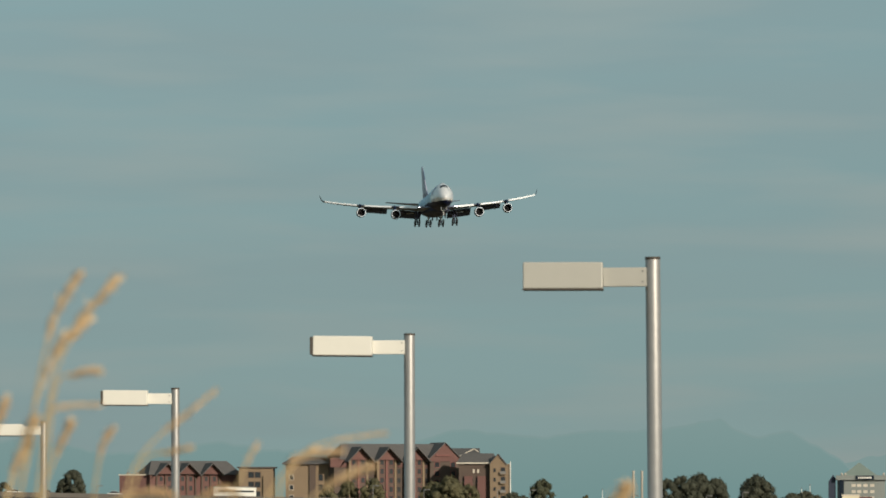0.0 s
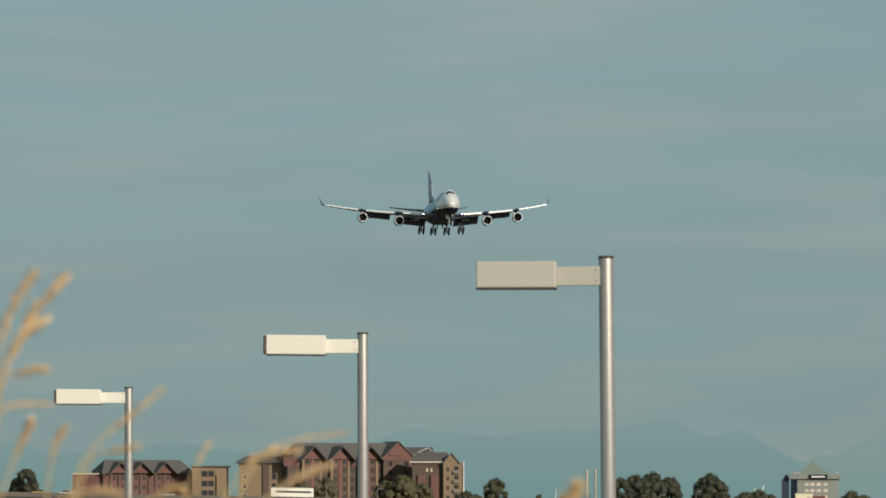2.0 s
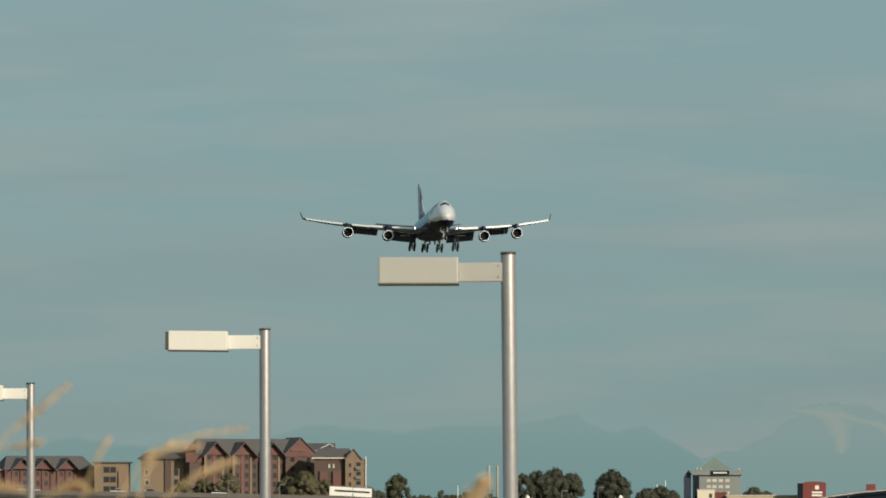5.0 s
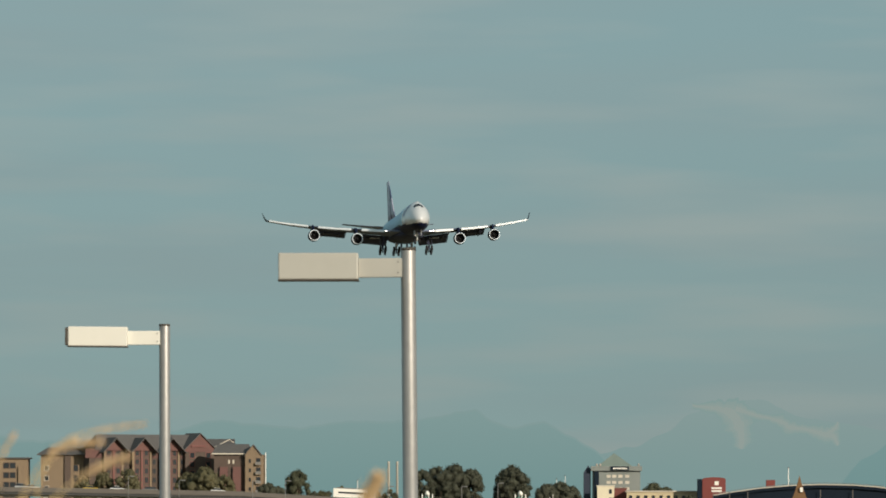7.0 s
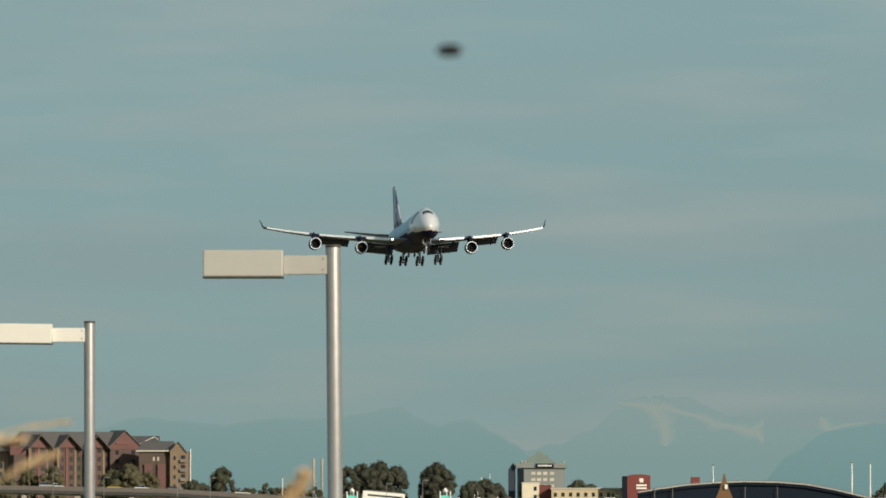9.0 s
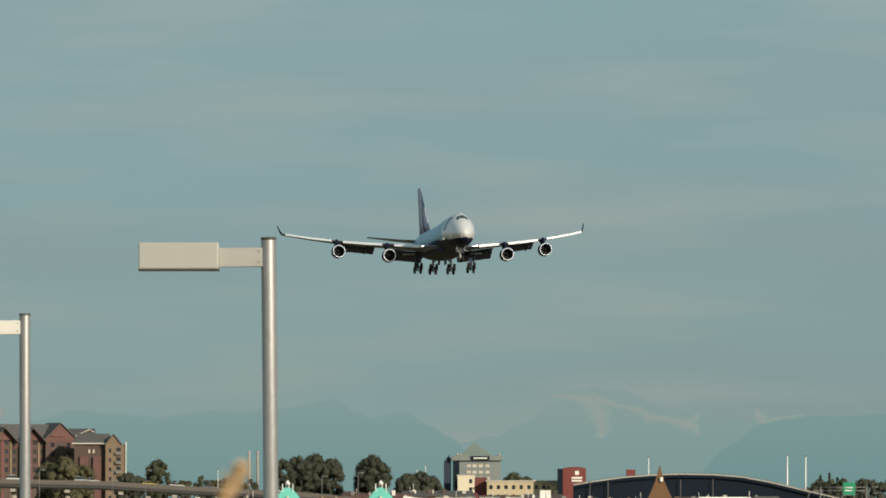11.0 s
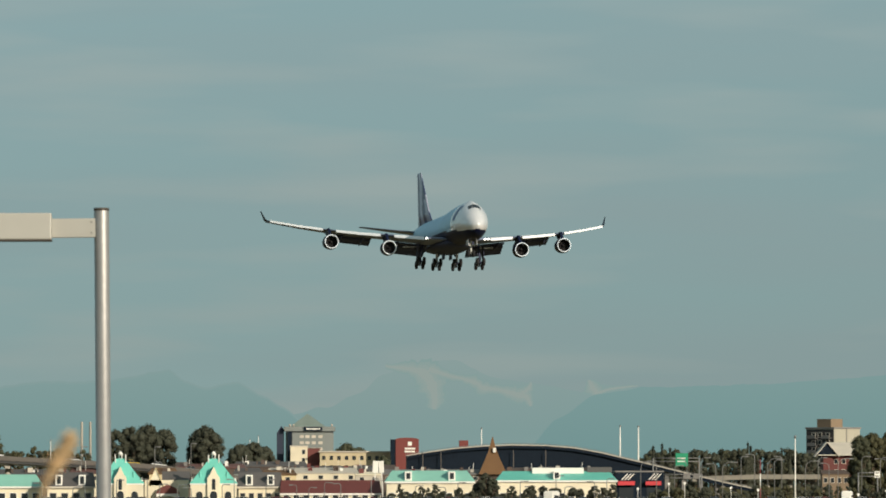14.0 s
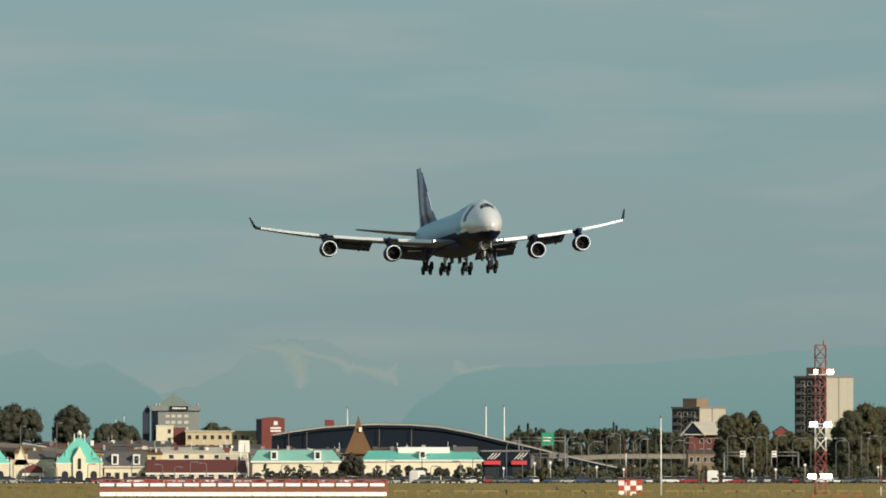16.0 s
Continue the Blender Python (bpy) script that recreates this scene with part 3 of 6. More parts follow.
    tube(bm, [(0, -22.6, -2.9), (0, -22.4, -4.6), (0, -22.35, -5.5)], [0.22, 0.17, 0.13], 10)
    leg = part("nose_gear", bm, M_LEG, jet, "white nose gear leg")
    for dx in (-0.46, 0.46):
        bm = bmesh.new()
        tube(bm, [(dx - 0.2, -22.35, -5.5), (dx - 0.15, -22.35, -5.5), (dx + 0.15, -22.35, -5.5), (dx + 0.2, -22.35, -5.5)], [0.52, 0.66, 0.66, 0.52], 18)
        part("wheel", bm, M_TYRE, leg)
        bm = bmesh.new()
        soft_box(bm, dx * 1.7 - 0.04, dx * 1.7 + 0.04, -24.2, -22.0, -4.1, -3.0, 0.02)
        part("gear_door", bm, M_PEARL, leg)
        bm = bmesh.new()
        tube(bm, [(dx * 0.7, -22.75, -4.1), (dx * 0.7, -22.55, -4.1)], 0.13, 10)
        part("taxi_light", bm, M_LEG, leg)
    bm = bmesh.new()
    tube(bm, [(0, -22.4, -4.3), (0, -20.6, -3.0)], 0.1, 8)
    part("drag_strut", bm, M_LEG, leg)
    return jet


jet = airliner()


# ---- car park lamps ----
def park_lamp(d, u_pole, v_top, u_tip, v_head, lean, paint, tilt=0.0):
    """A round pole with one boxy lamp head on a flat arm to its left."""
    top = Z(v_top, d)
    post = thing("park_lamp", pose(X(u_pole, d) - top * math.sin(radians(lean)), d, 0, 0, lean, 0), "tall brushed metal lamp post with one cream box lamp", "lamp post", "car park lamps")
    s = d / F
    bm = bmesh.new()
    tube(bm, [(0, 0, 0), (0, 0, 0.05), (0, 0, 0.051), (0, 0, top - 0.012), (0, 0, top)], [0.13, 0.13, 0.0635, 0.0625, 0.056], 32)
    pole = part("pole", bm, M_POLE, post, "brushed metal pole")
    bm = bmesh.new()
    tube(bm, [(0, 0, top - 0.016), (0, 0, top + 0.006)], [0.0655, 0.0635], 32)
    part("cap", bm, M_HEADSIDE, pole, "dark pole cap")
    arm_z = Z(v_head, d)
    length = (u_pole - u_tip - 1) * s
    bm = bmesh.new()
    soft_box(bm, -length * 0.385, -0.045, -0.035, 0.035, arm_z - 0.204, arm_z - 0.044, 0.006)
    arm = part("arm", bm, paint, post, "flat cream arm")
    for zz in (-0.075, -0.165):
        bm = bmesh.new()
        tube(bm, [(-0.085, -0.041, arm_z + zz), (-0.085, -0.034, arm_z + zz)], 0.008, 8)
        part("bolt", bm, M_STEEL, arm)
    bm = bmesh.new()
    soft_box(bm, -length, -length * 0.385, -0.16, 0.16, arm_z - 0.222, arm_z, 0.01)
    head = part("lamp_head", bm, paint, post, "weathered cream box lamp head")
    head.matrix_basis = Matrix.Translation((-length * 0.385, 0, arm_z - 0.11)) @ pose(0, 0, 0, 0, tilt, 0) @ Matrix.Translation((length * 0.385, 0, -arm_z + 0.11))
    bm = bmesh.new()
    soft_box(bm, -length - 0.006, -length * 0.385 + 0.004, -0.165, 0.165, arm_z - 0.233, arm_z - 0.2225, 0.003)
    part("lens_frame", bm, M_HEADSIDE, head, "dark underside frame")
    if tilt > 0.5 or d > 130:
        # added dark plate stands for shade on the head's left end
        bm = bmesh.new()
        soft_box(bm, -length - 0.035, -length - 0.001, -0.15, 0.15, arm_z - 0.215, arm_z - 0.012, 0.006)
        part("end_cap", bm, M_HEADSIDE, head, "dark plate standing for the shaded end of the head")
    return post


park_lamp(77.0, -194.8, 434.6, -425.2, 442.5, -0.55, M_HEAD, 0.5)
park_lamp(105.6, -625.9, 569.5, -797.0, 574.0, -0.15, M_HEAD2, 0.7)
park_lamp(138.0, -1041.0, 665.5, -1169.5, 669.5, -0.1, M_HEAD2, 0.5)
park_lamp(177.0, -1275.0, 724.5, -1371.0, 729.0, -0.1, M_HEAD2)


# ---- trees ----
def crown_mesh(name, width, height, count, leaf, material, seed, lobes):
    """Leaf clumps scattered through several overlapping lobes."""
    rng = random.Random(seed)
    centres = []
    for k in range(lobes):
        size = 0.125 * width * rng.uniform(0.6, 1.4)
        z = (height - size) * (1.0 - 0.8 * rng.random() ** 1.4)
        dome = min(height, 0.42 * width)
        t = max(0.0, (z - (height - size - dome)) / dome)
        a, r = rng.uniform(0, 6.283), 0.40 * width * math.sqrt(max(0.0, 1.0 - t ** 2.4)) * rng.uniform(0.25, 1.0) ** 0.5
        centres.append((r * math.cos(a), r * math.sin(a), z, size, size * rng.uniform(0.75, 1.0)))
    verts, faces = [], []
    # dense inner boughs
    for n, (cx, cy, cz, rw, rh) in enumerate(centres):
        k = len(verts)
        for a in range(6):
            for c in range(8):
                th, ph = math.pi * (a + 0.1) / 5.2, 2 * math.pi * c / 8
                d = Vector((math.sin(th) * math.cos(ph), math.sin(th) * math.sin(ph), math.cos(th)))
                q = 0.84 + 0.6 * noise.noise(d * 2.3 + Vector((n * 7.1, seed * 1.3, 0)))
                verts.append(Vector((cx + d.x * rw * q, cy + d.y * rw * q, cz + d.z * rh * q)))
        for a in range(5):
            for c in range(8):
                e = (c + 1) % 8
                faces.append((k + a * 8 + c, k + a * 8 + e, k + a * 8 + 8 + e, k + a * 8 + 8 + c))
    solid = len(faces)
    # leaf clumps over them
    for _ in range(count):
        cx, cy, cz, rw, rh = rng.choice(centres)
        d = Vector((rng.gauss(0, 1), rng.gauss(0, 1), rng.gauss(0, 1))).normalized()
        q = 0.98 + 0.6 * noise.noise(d * 2.3 + Vector((centres.index((cx, cy, cz, rw, rh)) * 7.1, seed * 1.3, 0))) + rng.uniform(-0.2, 0.25)
        p = Vector((cx + d.x * rw * q, cy + d.y * rw * q, cz + d.z * rh * q))
        n = (d * 1.3 + Vector((rng.uniform(-1, 1), rng.uniform(-1, 1), rng.uniform(-0.6, 1)))).normalized()
        t = n.orthogonal().normalized()
        b = n.cross(t)
        s = leaf * rng.uniform(0.5, 1.1)
        k = len(verts)
        verts += [p + t * s, p + b * s * 0.7 + n * s * 0.2, p - t * s, p - b * s * 0.7 + n * s * 0.25]
        faces.append((k, k + 1, k + 2, k + 3))
    xs, zs = [v.x for v in verts], [v.z for v in verts]
    xs.sort()
    zs.sort()
    e = max(1, len(xs) // 400)
    kx, kz, z0 = width / (xs[-e] - xs[e]), height / (zs[-e] - zs[e]), zs[e]
    verts = [(v.x * kx, v.y * kx, (v.z - z0) * kz) for v in verts]
    me = bpy.data.meshes.new(name)
    me.from_pydata(verts, [], faces)
    for f in me.polygons[:solid]:
        f.use_smooth = True
    me.materials.append(material)
    return me


def tree(d, u, v_top, width_u, material, seed, label, low=0.16, count=2600):
    height, width = Z(v_top, d), width_u * d / F
    t = thing("tree", pose(X(u, d), d, 0), label, "tree", "town trees")
    rng = random.Random(seed)
    bm = bmesh.new()
    lean = rng.uniform(-0.3, 0.3)
    tube(bm, [(0, 0, -0.1), (lean * 0.3, 0, height * 0.25), (lean, 0, height * 0.8)], [0.035 * height, 0.026 * height, 0.006 * height], 8)
    for _ in range(6):
        a, z0 = rng.uniform(0, 6.283), rng.uniform(0.2, 0.5) * height
        l = width * rng.uniform(0.25, 0.42)
        tube(bm, [(lean * 0.4, 0, z0), (l * 0.5 * math.cos(a), l * 0.5 * math.sin(a), z0 + height * 0.12), (l * math.cos(a), l * math.sin(a), z0 + height * 0.28)], [0.012 * height, 0.009 * height, 0.003 * height], 6)
    part("trunk", bm, M_BARK, t)
    me = crown_mesh("crown", width, height * (1 - low), int(count * (3.2 if count > 1000 else 1.8)), (0.56 if count > 1000 else 0.66) * max(0.26, 0.056 * width), material, seed, 110 if count > 1000 else 34)
    child("crown", me, t, pose(0, 0, height * low))
    return t


def conifer(d, u, v_top, width_u, seed):
    height, width = Z(v_top, d), width_u * d / F
    t = thing("conifer", pose(X(u, d), d, 0), "dark narrow evergreen tree behind the road", "tree", "town trees")
    bm = bmesh.new()
    tube(bm, [(0, 0, -0.1), (0, 0, height * 0.93)], [0.02 * height, 0.003 * height], 6)
    part("trunk", bm, M_BARK, t)
    rng = random.Random(seed)
    verts, faces = [], []
    for tier in range(9):
        z, k = height * (0.06 + 0.1 * tier), len(verts)
        r = width / 2 * (1.0 - 0.105 * tier)
        for c in range(9):
            a = 2 * math.pi * c / 9 + tier
            q = r * rng.uniform(0.7, 1.1)
            verts.append(Vector((q * math.cos(a), q * math.sin(a), z + rng.uniform(-0.02, 0.02) * height)))
        verts.append(Vector((0, 0, z + height * 0.2)))
        faces += [(k + c, k + (c + 1) % 9, k + 9) for c in range(9)]
    for _ in range(520):
        z = height * rng.uniform(0.08, 1.0) ** 0.8
        r = width / 2 * (1.02 - z / height) * rng.uniform(0.5, 1.15)
        a = rng.uniform(0, 6.283)
        p, s = Vector((r * math.cos(a), r * math.sin(a), z)), 0.48 * rng.uniform(0.6, 1.3)
        k = len(verts)
        o = Vector((math.cos(a), math.sin(a), -0.5)).normalized() * s
        q = Vector((-math.sin(a), math.cos(a), 0.2)) * s * 0.6
        verts += [p - o + q, p + o, p - o - q]
        faces.append((k, k + 1, k + 2))
    me = bpy.data.meshes.new("needles")
    me.from_pydata(verts, [], faces)
    me.materials.append(M_LEAF2)
    child("crown", me, t, pose(0, 0, 0))
    return t


GREEN_T = "dark green broadleaf tree with a dense crown"
for i, (u, v, w) in enumerate(((-168, 827, 40), (-140, 822, 52), (-112, 818, 54), (-84, 826, 46), (-128, 836, 60))):
    tree(2700 + 9 * i, u, v, w, M_LEAF2, 40 + i, GREEN_T, 0.1)
for i, (u, v, w) in enumerate(((-12, 820, 58), (-22, 828, 48), (4, 832, 40))):
    tree(2690 + 9 * i, u, v, w, M_LEAF2, 50 + i, GREEN_T, 0.08)
tree(2750, -390, 828, 46, M_LEAF, 60, "round green tree beside the raised road", 0.06)
for i, (u, v, w) in enumerate(((-1222, 811, 44), (-1238, 826, 30), (-1345, 832, 26))):
    tree(2750, u, v, w, M_LEAF2, 62 + i, GREEN_T, 0.1)
for i, (u, v, w) in enumerate(((-690, 826, 46), (-735, 830, 40), (-556, 822, 62), (-585, 832, 44), (-520, 836, 40), (-770, 838, 36))):
    tree(2700 + 6 * i, u, v, w, M_LEAF4, 66 + i, "olive green tree standing before the brown hotel", 0.1, 1600)
for i, (u, v, w) in enumerate(((50, 852, 50), (75, 848, 46), (95, 856, 40), (40, 862, 30), (-445, 850, 44), (-425, 856, 36))):
    tree(2760 + 4 * i, u, v, w, M_LEAF2, 76 + i, "low dark green tree behind the shops", 0.06, 1400)
for i, (u, v, w) in enumerate(((1150, 836, 36), (1172, 832, 40), (1200, 829, 26), (1185, 856, 60), (1212, 852, 32), (1150, 862, 46), (1372, 828, 56), (1398, 816, 60), (1425, 822, 56), (1360, 846, 50), (1410, 844, 70), (1445, 836, 60), (1470, 830, 60), (1240, 872, 36), (1262, 866, 40), (1330, 880, 40), (1215, 876, 44), (1290, 868, 44))):
    tree(2640 + 5 * i, u, v, w, M_LEAF3 if i % 3 else M_LEAF, 90 + i, "leafy green tree beside the highway", 0.1, 2200)
for i, (d, u, v, w) in enumerate(((2905, 238, 850, 46), (2910, 262, 857, 32), (2800, 303, 872, 34))):
    tree(d, u, v, w, M_LEAF, 460 + i, "low green tree beside the long cream building", 0.06, 1200)
rng = random.Random(5)
for i in range(36):
    u = 770 + i * 8.6 + rng.uniform(-3, 3)
    tree(2940 + rng.uniform(-30, 30), u, 866 - 8 * noise.noise((i * 0.35, 1, 1)) + rng.uniform(-7, 6), rng.uniform(26, 40), M_LEAF2 if i % 4 else M_LEAF, 120 + i, "dark green tree in the far treeline", 0.05, 620)
for i in range(8):
    conifer(2915, (782, 798, 812, 905, 950, 955, 1010, 1024, 1090, 838, 1060)[i], (856, 852, 860, 862, 850, 856, 860, 862, 864, 862, 860)[i], 27, 200 + i)
for i in range(16):
    u = -360 + 9.4 * i + rng.uniform(-3, 3)
    tree(2880, u, 862 + rng.uniform(-7, 5) + (0 if i < 12 else 4), rng.uniform(20, 32), M_LEAF3 if i % 3 else M_LEAF2, 170 + i, "low olive tree in the far treeline", 0.05, 420)
# shrubs along the shops
for i in range(30):
    u = 318 + i * 13.4 + rng.uniform(-5, 5)
    if 470 < u < 500:
        continue
    tree(2440, u, 934 + rng.uniform(-12, 8), rng.uniform(12, 24), M_LEAF2, 230 + i, "small dark green street tree before the shops", 0.12, 300)
for i, (u, v, w) in enumerate(((485, 902, 28), (498, 912, 26), (474, 918, 24), (492, 924, 30))):
    tree(2455 + i, u, v, w, M_LEAF2, 270 + i, "dark green tree between the turquoise-roofed shops", 0.1, 900)


for i in range(70):
    u = 770 + i * 10.2 + rng.uniform(-4, 4)
    tree(2520 + 30 * rng.random(), u, 931 + rng.uniform(-9, 6), rng.uniform(14, 30), M_LEAF2 if i % 3 else M_LEAF3, 400 + i, "low dark green shrub beside the highway", 0.05, 220)


# ---- buildings ----
UNIT = {}


def unit_window(w, h, glass, frame_mat):
    """Shared meshes of a window: frame and pane."""
    key = (round(w, 2), round(h, 2), glass.name, frame_mat.name)
    if key not in UNIT:
        b1 = bmesh.new()
        f = min(w, h) * 0.12
        for a in ((-w / 2 - f, w / 2 + f, h / 2, h / 2 + f), (-w / 2 - f, w / 2 + f, -h / 2 - f, -h / 2), (-w / 2 - f, -w / 2, -h / 2, h / 2), (w / 2, w / 2 + f, -h / 2, h / 2)):
            box(b1, a[0], a[1], -0.09, 0.05, a[2], a[3])
        b2 = bmesh.new()
        box(b2, -w / 2, w / 2, -0.03, 0.04, -h / 2, h / 2)
        UNIT[key] = (mesh_of("window_frame", b1, frame_mat), mesh_of("pane", b2, glass))
    return UNIT[key]


def windows(parent, xs, zs, w, h, y=0.0, glass=None, frame_mat=None, turn=0.0):
    """Windows on a front at local y; turn 90 puts them on the left side, x then runs along it."""
    fr, pane = unit_window(w, h, glass or M_GLASS, frame_mat or M_TRIM)
    for z in zs:
        for x in xs:
            m = pose(x, y, z) if not turn else pose(y, x, z, 0, 0, -turn)
            wf = child("window", fr, parent, m)
            child("pane", pane, wf, pose(0, 0, 0))


def house(name, u0, u1, v_top, d, depth, material, label, category="building", turn=0.0, z0=0.0):
    """A building at its place with a wall block; local x runs along the front, y goes in."""
    w, h = (u1 - u0) * d / F, Z(v_top, d)
    b = thing(name, pose(X((u0 + u1) / 2, d), d, 0, 0, 0, turn), label, category)
    bm = bmesh.new()
    box(bm, -w / 2, w / 2, 0, depth, z0, h)
    part("wall", bm, material, b)
    return b, w, h


def flat_roof(b, x0, x1, y0, y1, z, t, material, over=0.4, name="roof", label=""):
    bm = bmesh.new()
    box(bm, x0 - over, x1 + over, y0 - over, y1 + over, z, z + t)
    return part(name, bm, material, b, label)


def gable(b, x0, x1, y0, y1, z, peak, material, over=0.4, t=0.25, wall_mat=None, front=0.0):
    """A roof whose gable faces the camera, with its triangle of wall."""
    xm = (x0 + x1) / 2
    bm = bmesh.new()
    k = (peak - z) / (xm - x0)
    o = [(x0 - over, z - over * k), (xm, peak), (x1 + over, z - over * k), (x1 + over, z - over * k + t), (xm, peak + t), (x0 - over, z - over * k + t)]
    prism(bm, o, y0 - over - front, y1)
    part("roof", bm, material, b)
    if wall_mat:
        bm = bmesh.new()
        prism(bm, [(x0, z), (x1, z), (xm, peak - 0.02)], y0, y1 - 0.3)
        part("gable_wall", bm, wall_mat, b)


def side_roof(b, x0, x1, y0, y1, z, peak, material, over=0.5, hip=0.0, label=""):
    """A pitched roof with its ridge along the front."""
    ym = (y0 + y1) / 2
    bm = bmesh.new()
    v = [(x0 - over, y0 - over, z), (x1 + over, y0 - over, z), (x1 + over, y1 + over, z), (x0 - over, y1 + over, z), (x0 - over + hip, ym, peak), (x1 + over - hip, ym, peak)]
    v += [(p[0], p[1], p[2] - 0.25) for p in v[:4]]
    put(bm, v, [(0, 1, 5, 4), (2, 3, 4, 5), (1, 2, 5), (3, 0, 4), (6, 7, 1, 0), (7, 8, 2, 1), (8, 9, 3, 2), (9, 6, 0, 3), (9, 8, 7, 6)])
    return part("roof", bm, material, b, label)


def spaced(a, b, n):
    return [a + (b - a) * (i + 0.5) / n for i in range(n)]


# brown lodge hotel, large block
D = 2950
S = D / F
TURN = 24.0
b, w, h = house("hotel", -767, -535, 789, D, 12, M_BROWN, "large red-brown lodge hotel with grey gabled roofs", "hotel", TURN)
CT, ST = math.cos(radians(TURN)), math.sin(radians(TURN))
lx = lambda u: (u - (-767 - 535) / 2) * S / CT
zz = lambda v: Z(v, D)
bm = bmesh.new()
box(bm, lx(-764), lx(-540), -0.25, 0.02, zz(806), zz(789.5))
part("upper_wall", bm, M_BRICK, b, "red upper storey siding")
side_roof(b, lx(-745), lx(-548), 0, 12, zz(791), zz(764), M_ROOF, 0.6, 3.0, "grey shingle roof")
for g in (-718, -669, -620):
    gable(b, lx(g - 19), lx(g + 19), -2.4, 8, zz(793), zz(772), M_ROOF, 0.9, 0.4, M_BRICK, 1.2)
    bm = bmesh.new()
    box(bm, lx(g - 17), lx(g + 17), -1.5, 0.2, 0, zz(791))
    part("bay", bm, M_BROWN, b, "projecting bay")
    for k in (-0.62, 0.0, 0.62):
        bm = bmesh.new()
        box(bm, lx(g + 9 * k) - 0.12, lx(g + 9 * k) + 0.12, -1.75, -1.5, zz(790), zz(779 + 9 * abs(k)))
        part("gable_post", bm, M_WINRED, b)
    windows(b, [lx(g - 8), lx(g + 8)], [zz(v) for v in (797, 813, 829, 845, 861)], 1.3, 1.7, -1.52, M_GLASS, M_WINRED)
    windows(b, [lx(g + 24)], [zz(v) for v in (797, 813, 829, 845, 861)], 1.1, 1.5, -0.27, M_GLASS, M_BROWN)
    for k in (-15, 0, 15):
        bm = bmesh.new()
        box(bm, lx(g + k) - 0.35, lx(g + k) + 0.35, -1.85, -1.45, 0, zz(793))
        part("pilaster", bm, M_TAN if k else M_WINRED, b)
gable(b, lx(-600), lx(-537), -2.2, 10, zz(795), zz(763), M_ROOF, 0.6, 0.3, M_BRICK)
bm = bmesh.new()
box(bm, lx(-594), lx(-541), -2.0, 0.2, 0, zz(795))
part("bay", bm, M_BROWN, b, "broad end bay")
windows(b, [lx(-582), lx(-554)], [zz(v) for v in (801, 817, 833, 849)], 1.5, 1.6, -2.02, M_GLASS, M_WINRED)
bm = bmesh.new()
box(bm, lx(-585), lx(-560), -2.6, -2.0, zz(786), zz(783))
part("balcony_canopy", bm, M_WINRED, b)
# its tan left wing
b, w, h = house("hotel_wing", -845, -767, 799, 2946, 16, M_TAN, "tan stucco hotel wing with a dark overhanging roof", "hotel")
side_roof(b, -w / 2, w / 2, 0, 16, h, h + 2.2, M_ROOF, 1.2, 3.0)
windows(b, [-5.2], [h - 4.5 - 3.2 * k for k in range(5)], 1.2, 1.4)
windows(b, [4.2], [h - 4.5 - 3.2 * k for k in range(5)], 1.2, 1.8, 0, M_GLASS, M_BROWN)
bm = bmesh.new()
box(bm, 0.6, 2.6, -0.6, 0.1, 0, h - 0.6)
part("stair_bay", bm, M_BROWN, b)
# its right wings
b, w, h = house("hotel_wing", -562, -507, 786, 2962, 14, M_BRICK, "red-brown hotel wing with a grey pitched roof", "hotel")
side_roof(b, -w / 2, w / 2, 0, 14, h, h + 2.6, M_ROOF, 0.8)
windows(b, spaced(-1, w / 2, 3), [h - 2.2 - 3 * k for k in range(5)], 1.0, 1.4, 0, M_GLASS, M_TRIM)
for (ua, va), (ub, vb) in (((-547, 791), (-511, 773.5)), ((-511, 773.5), (-503, 779))):
    bm = bmesh.new()
    q = Vector((X(ua, 2962) - X(-534.5, 2962), -1.0, Z(va, 2962))), Vector((X(ub, 2962) - X(-534.5, 2962), -1.0, Z(vb, 2962)))
    tube(bm, q, 0.16, 4)
    part("rake_board", bm, M_TRIM, b, "pale roof edge board")
b, w, h = house("hotel_wing", -538, -483, 798, 2940, 12, M_BROWN, "brown hotel end wing with a grey roof and pale trim", "hotel")
side_roof(b, -w / 2, w / 2 + 2.0, 0, 12, h, h + 3.1, M_ROOF, 0.8, 1.8)
windows(b, spaced(-0.9, 1.9, 2), [h - 2.6], 0.6, 1.2, 0, M_TRIM, M_BROWN)
windows(b, spaced(-w / 2 + 1, w / 2 - 1, 4), [h - 5.6 - 3.0 * k for k in range(5)], 1.0, 1.5, 0, M_GLASS, M_BROWN)
for x0 in (-3.2, 1.0):
    bm = bmesh.new()
    box(bm, x0, x0 + 2.6, -0.9, 0, 0, h - 4.2)
    part("balcony_bay", bm, M_BRICK, b, "red balcony stack")
bm = bmesh.new()
box(bm, -w / 2 - 0.8, w / 2 + 0.3, -0.95, -0.8, h - 0.3, h + 0.12)
part("fascia", bm, M_TRIM, b, "pale roof edge")
b, w, h = house("hotel_wing", -483, -449, 800, 2938, 12, M_TAN, "sunlit tan gable end of the hotel with balconies", "hotel")
gable(b, -w / 2, w / 2 - 1.2, 0, 12, h, h + 3.0, M_ROOF, 0.35, 0.3, M_TAN)
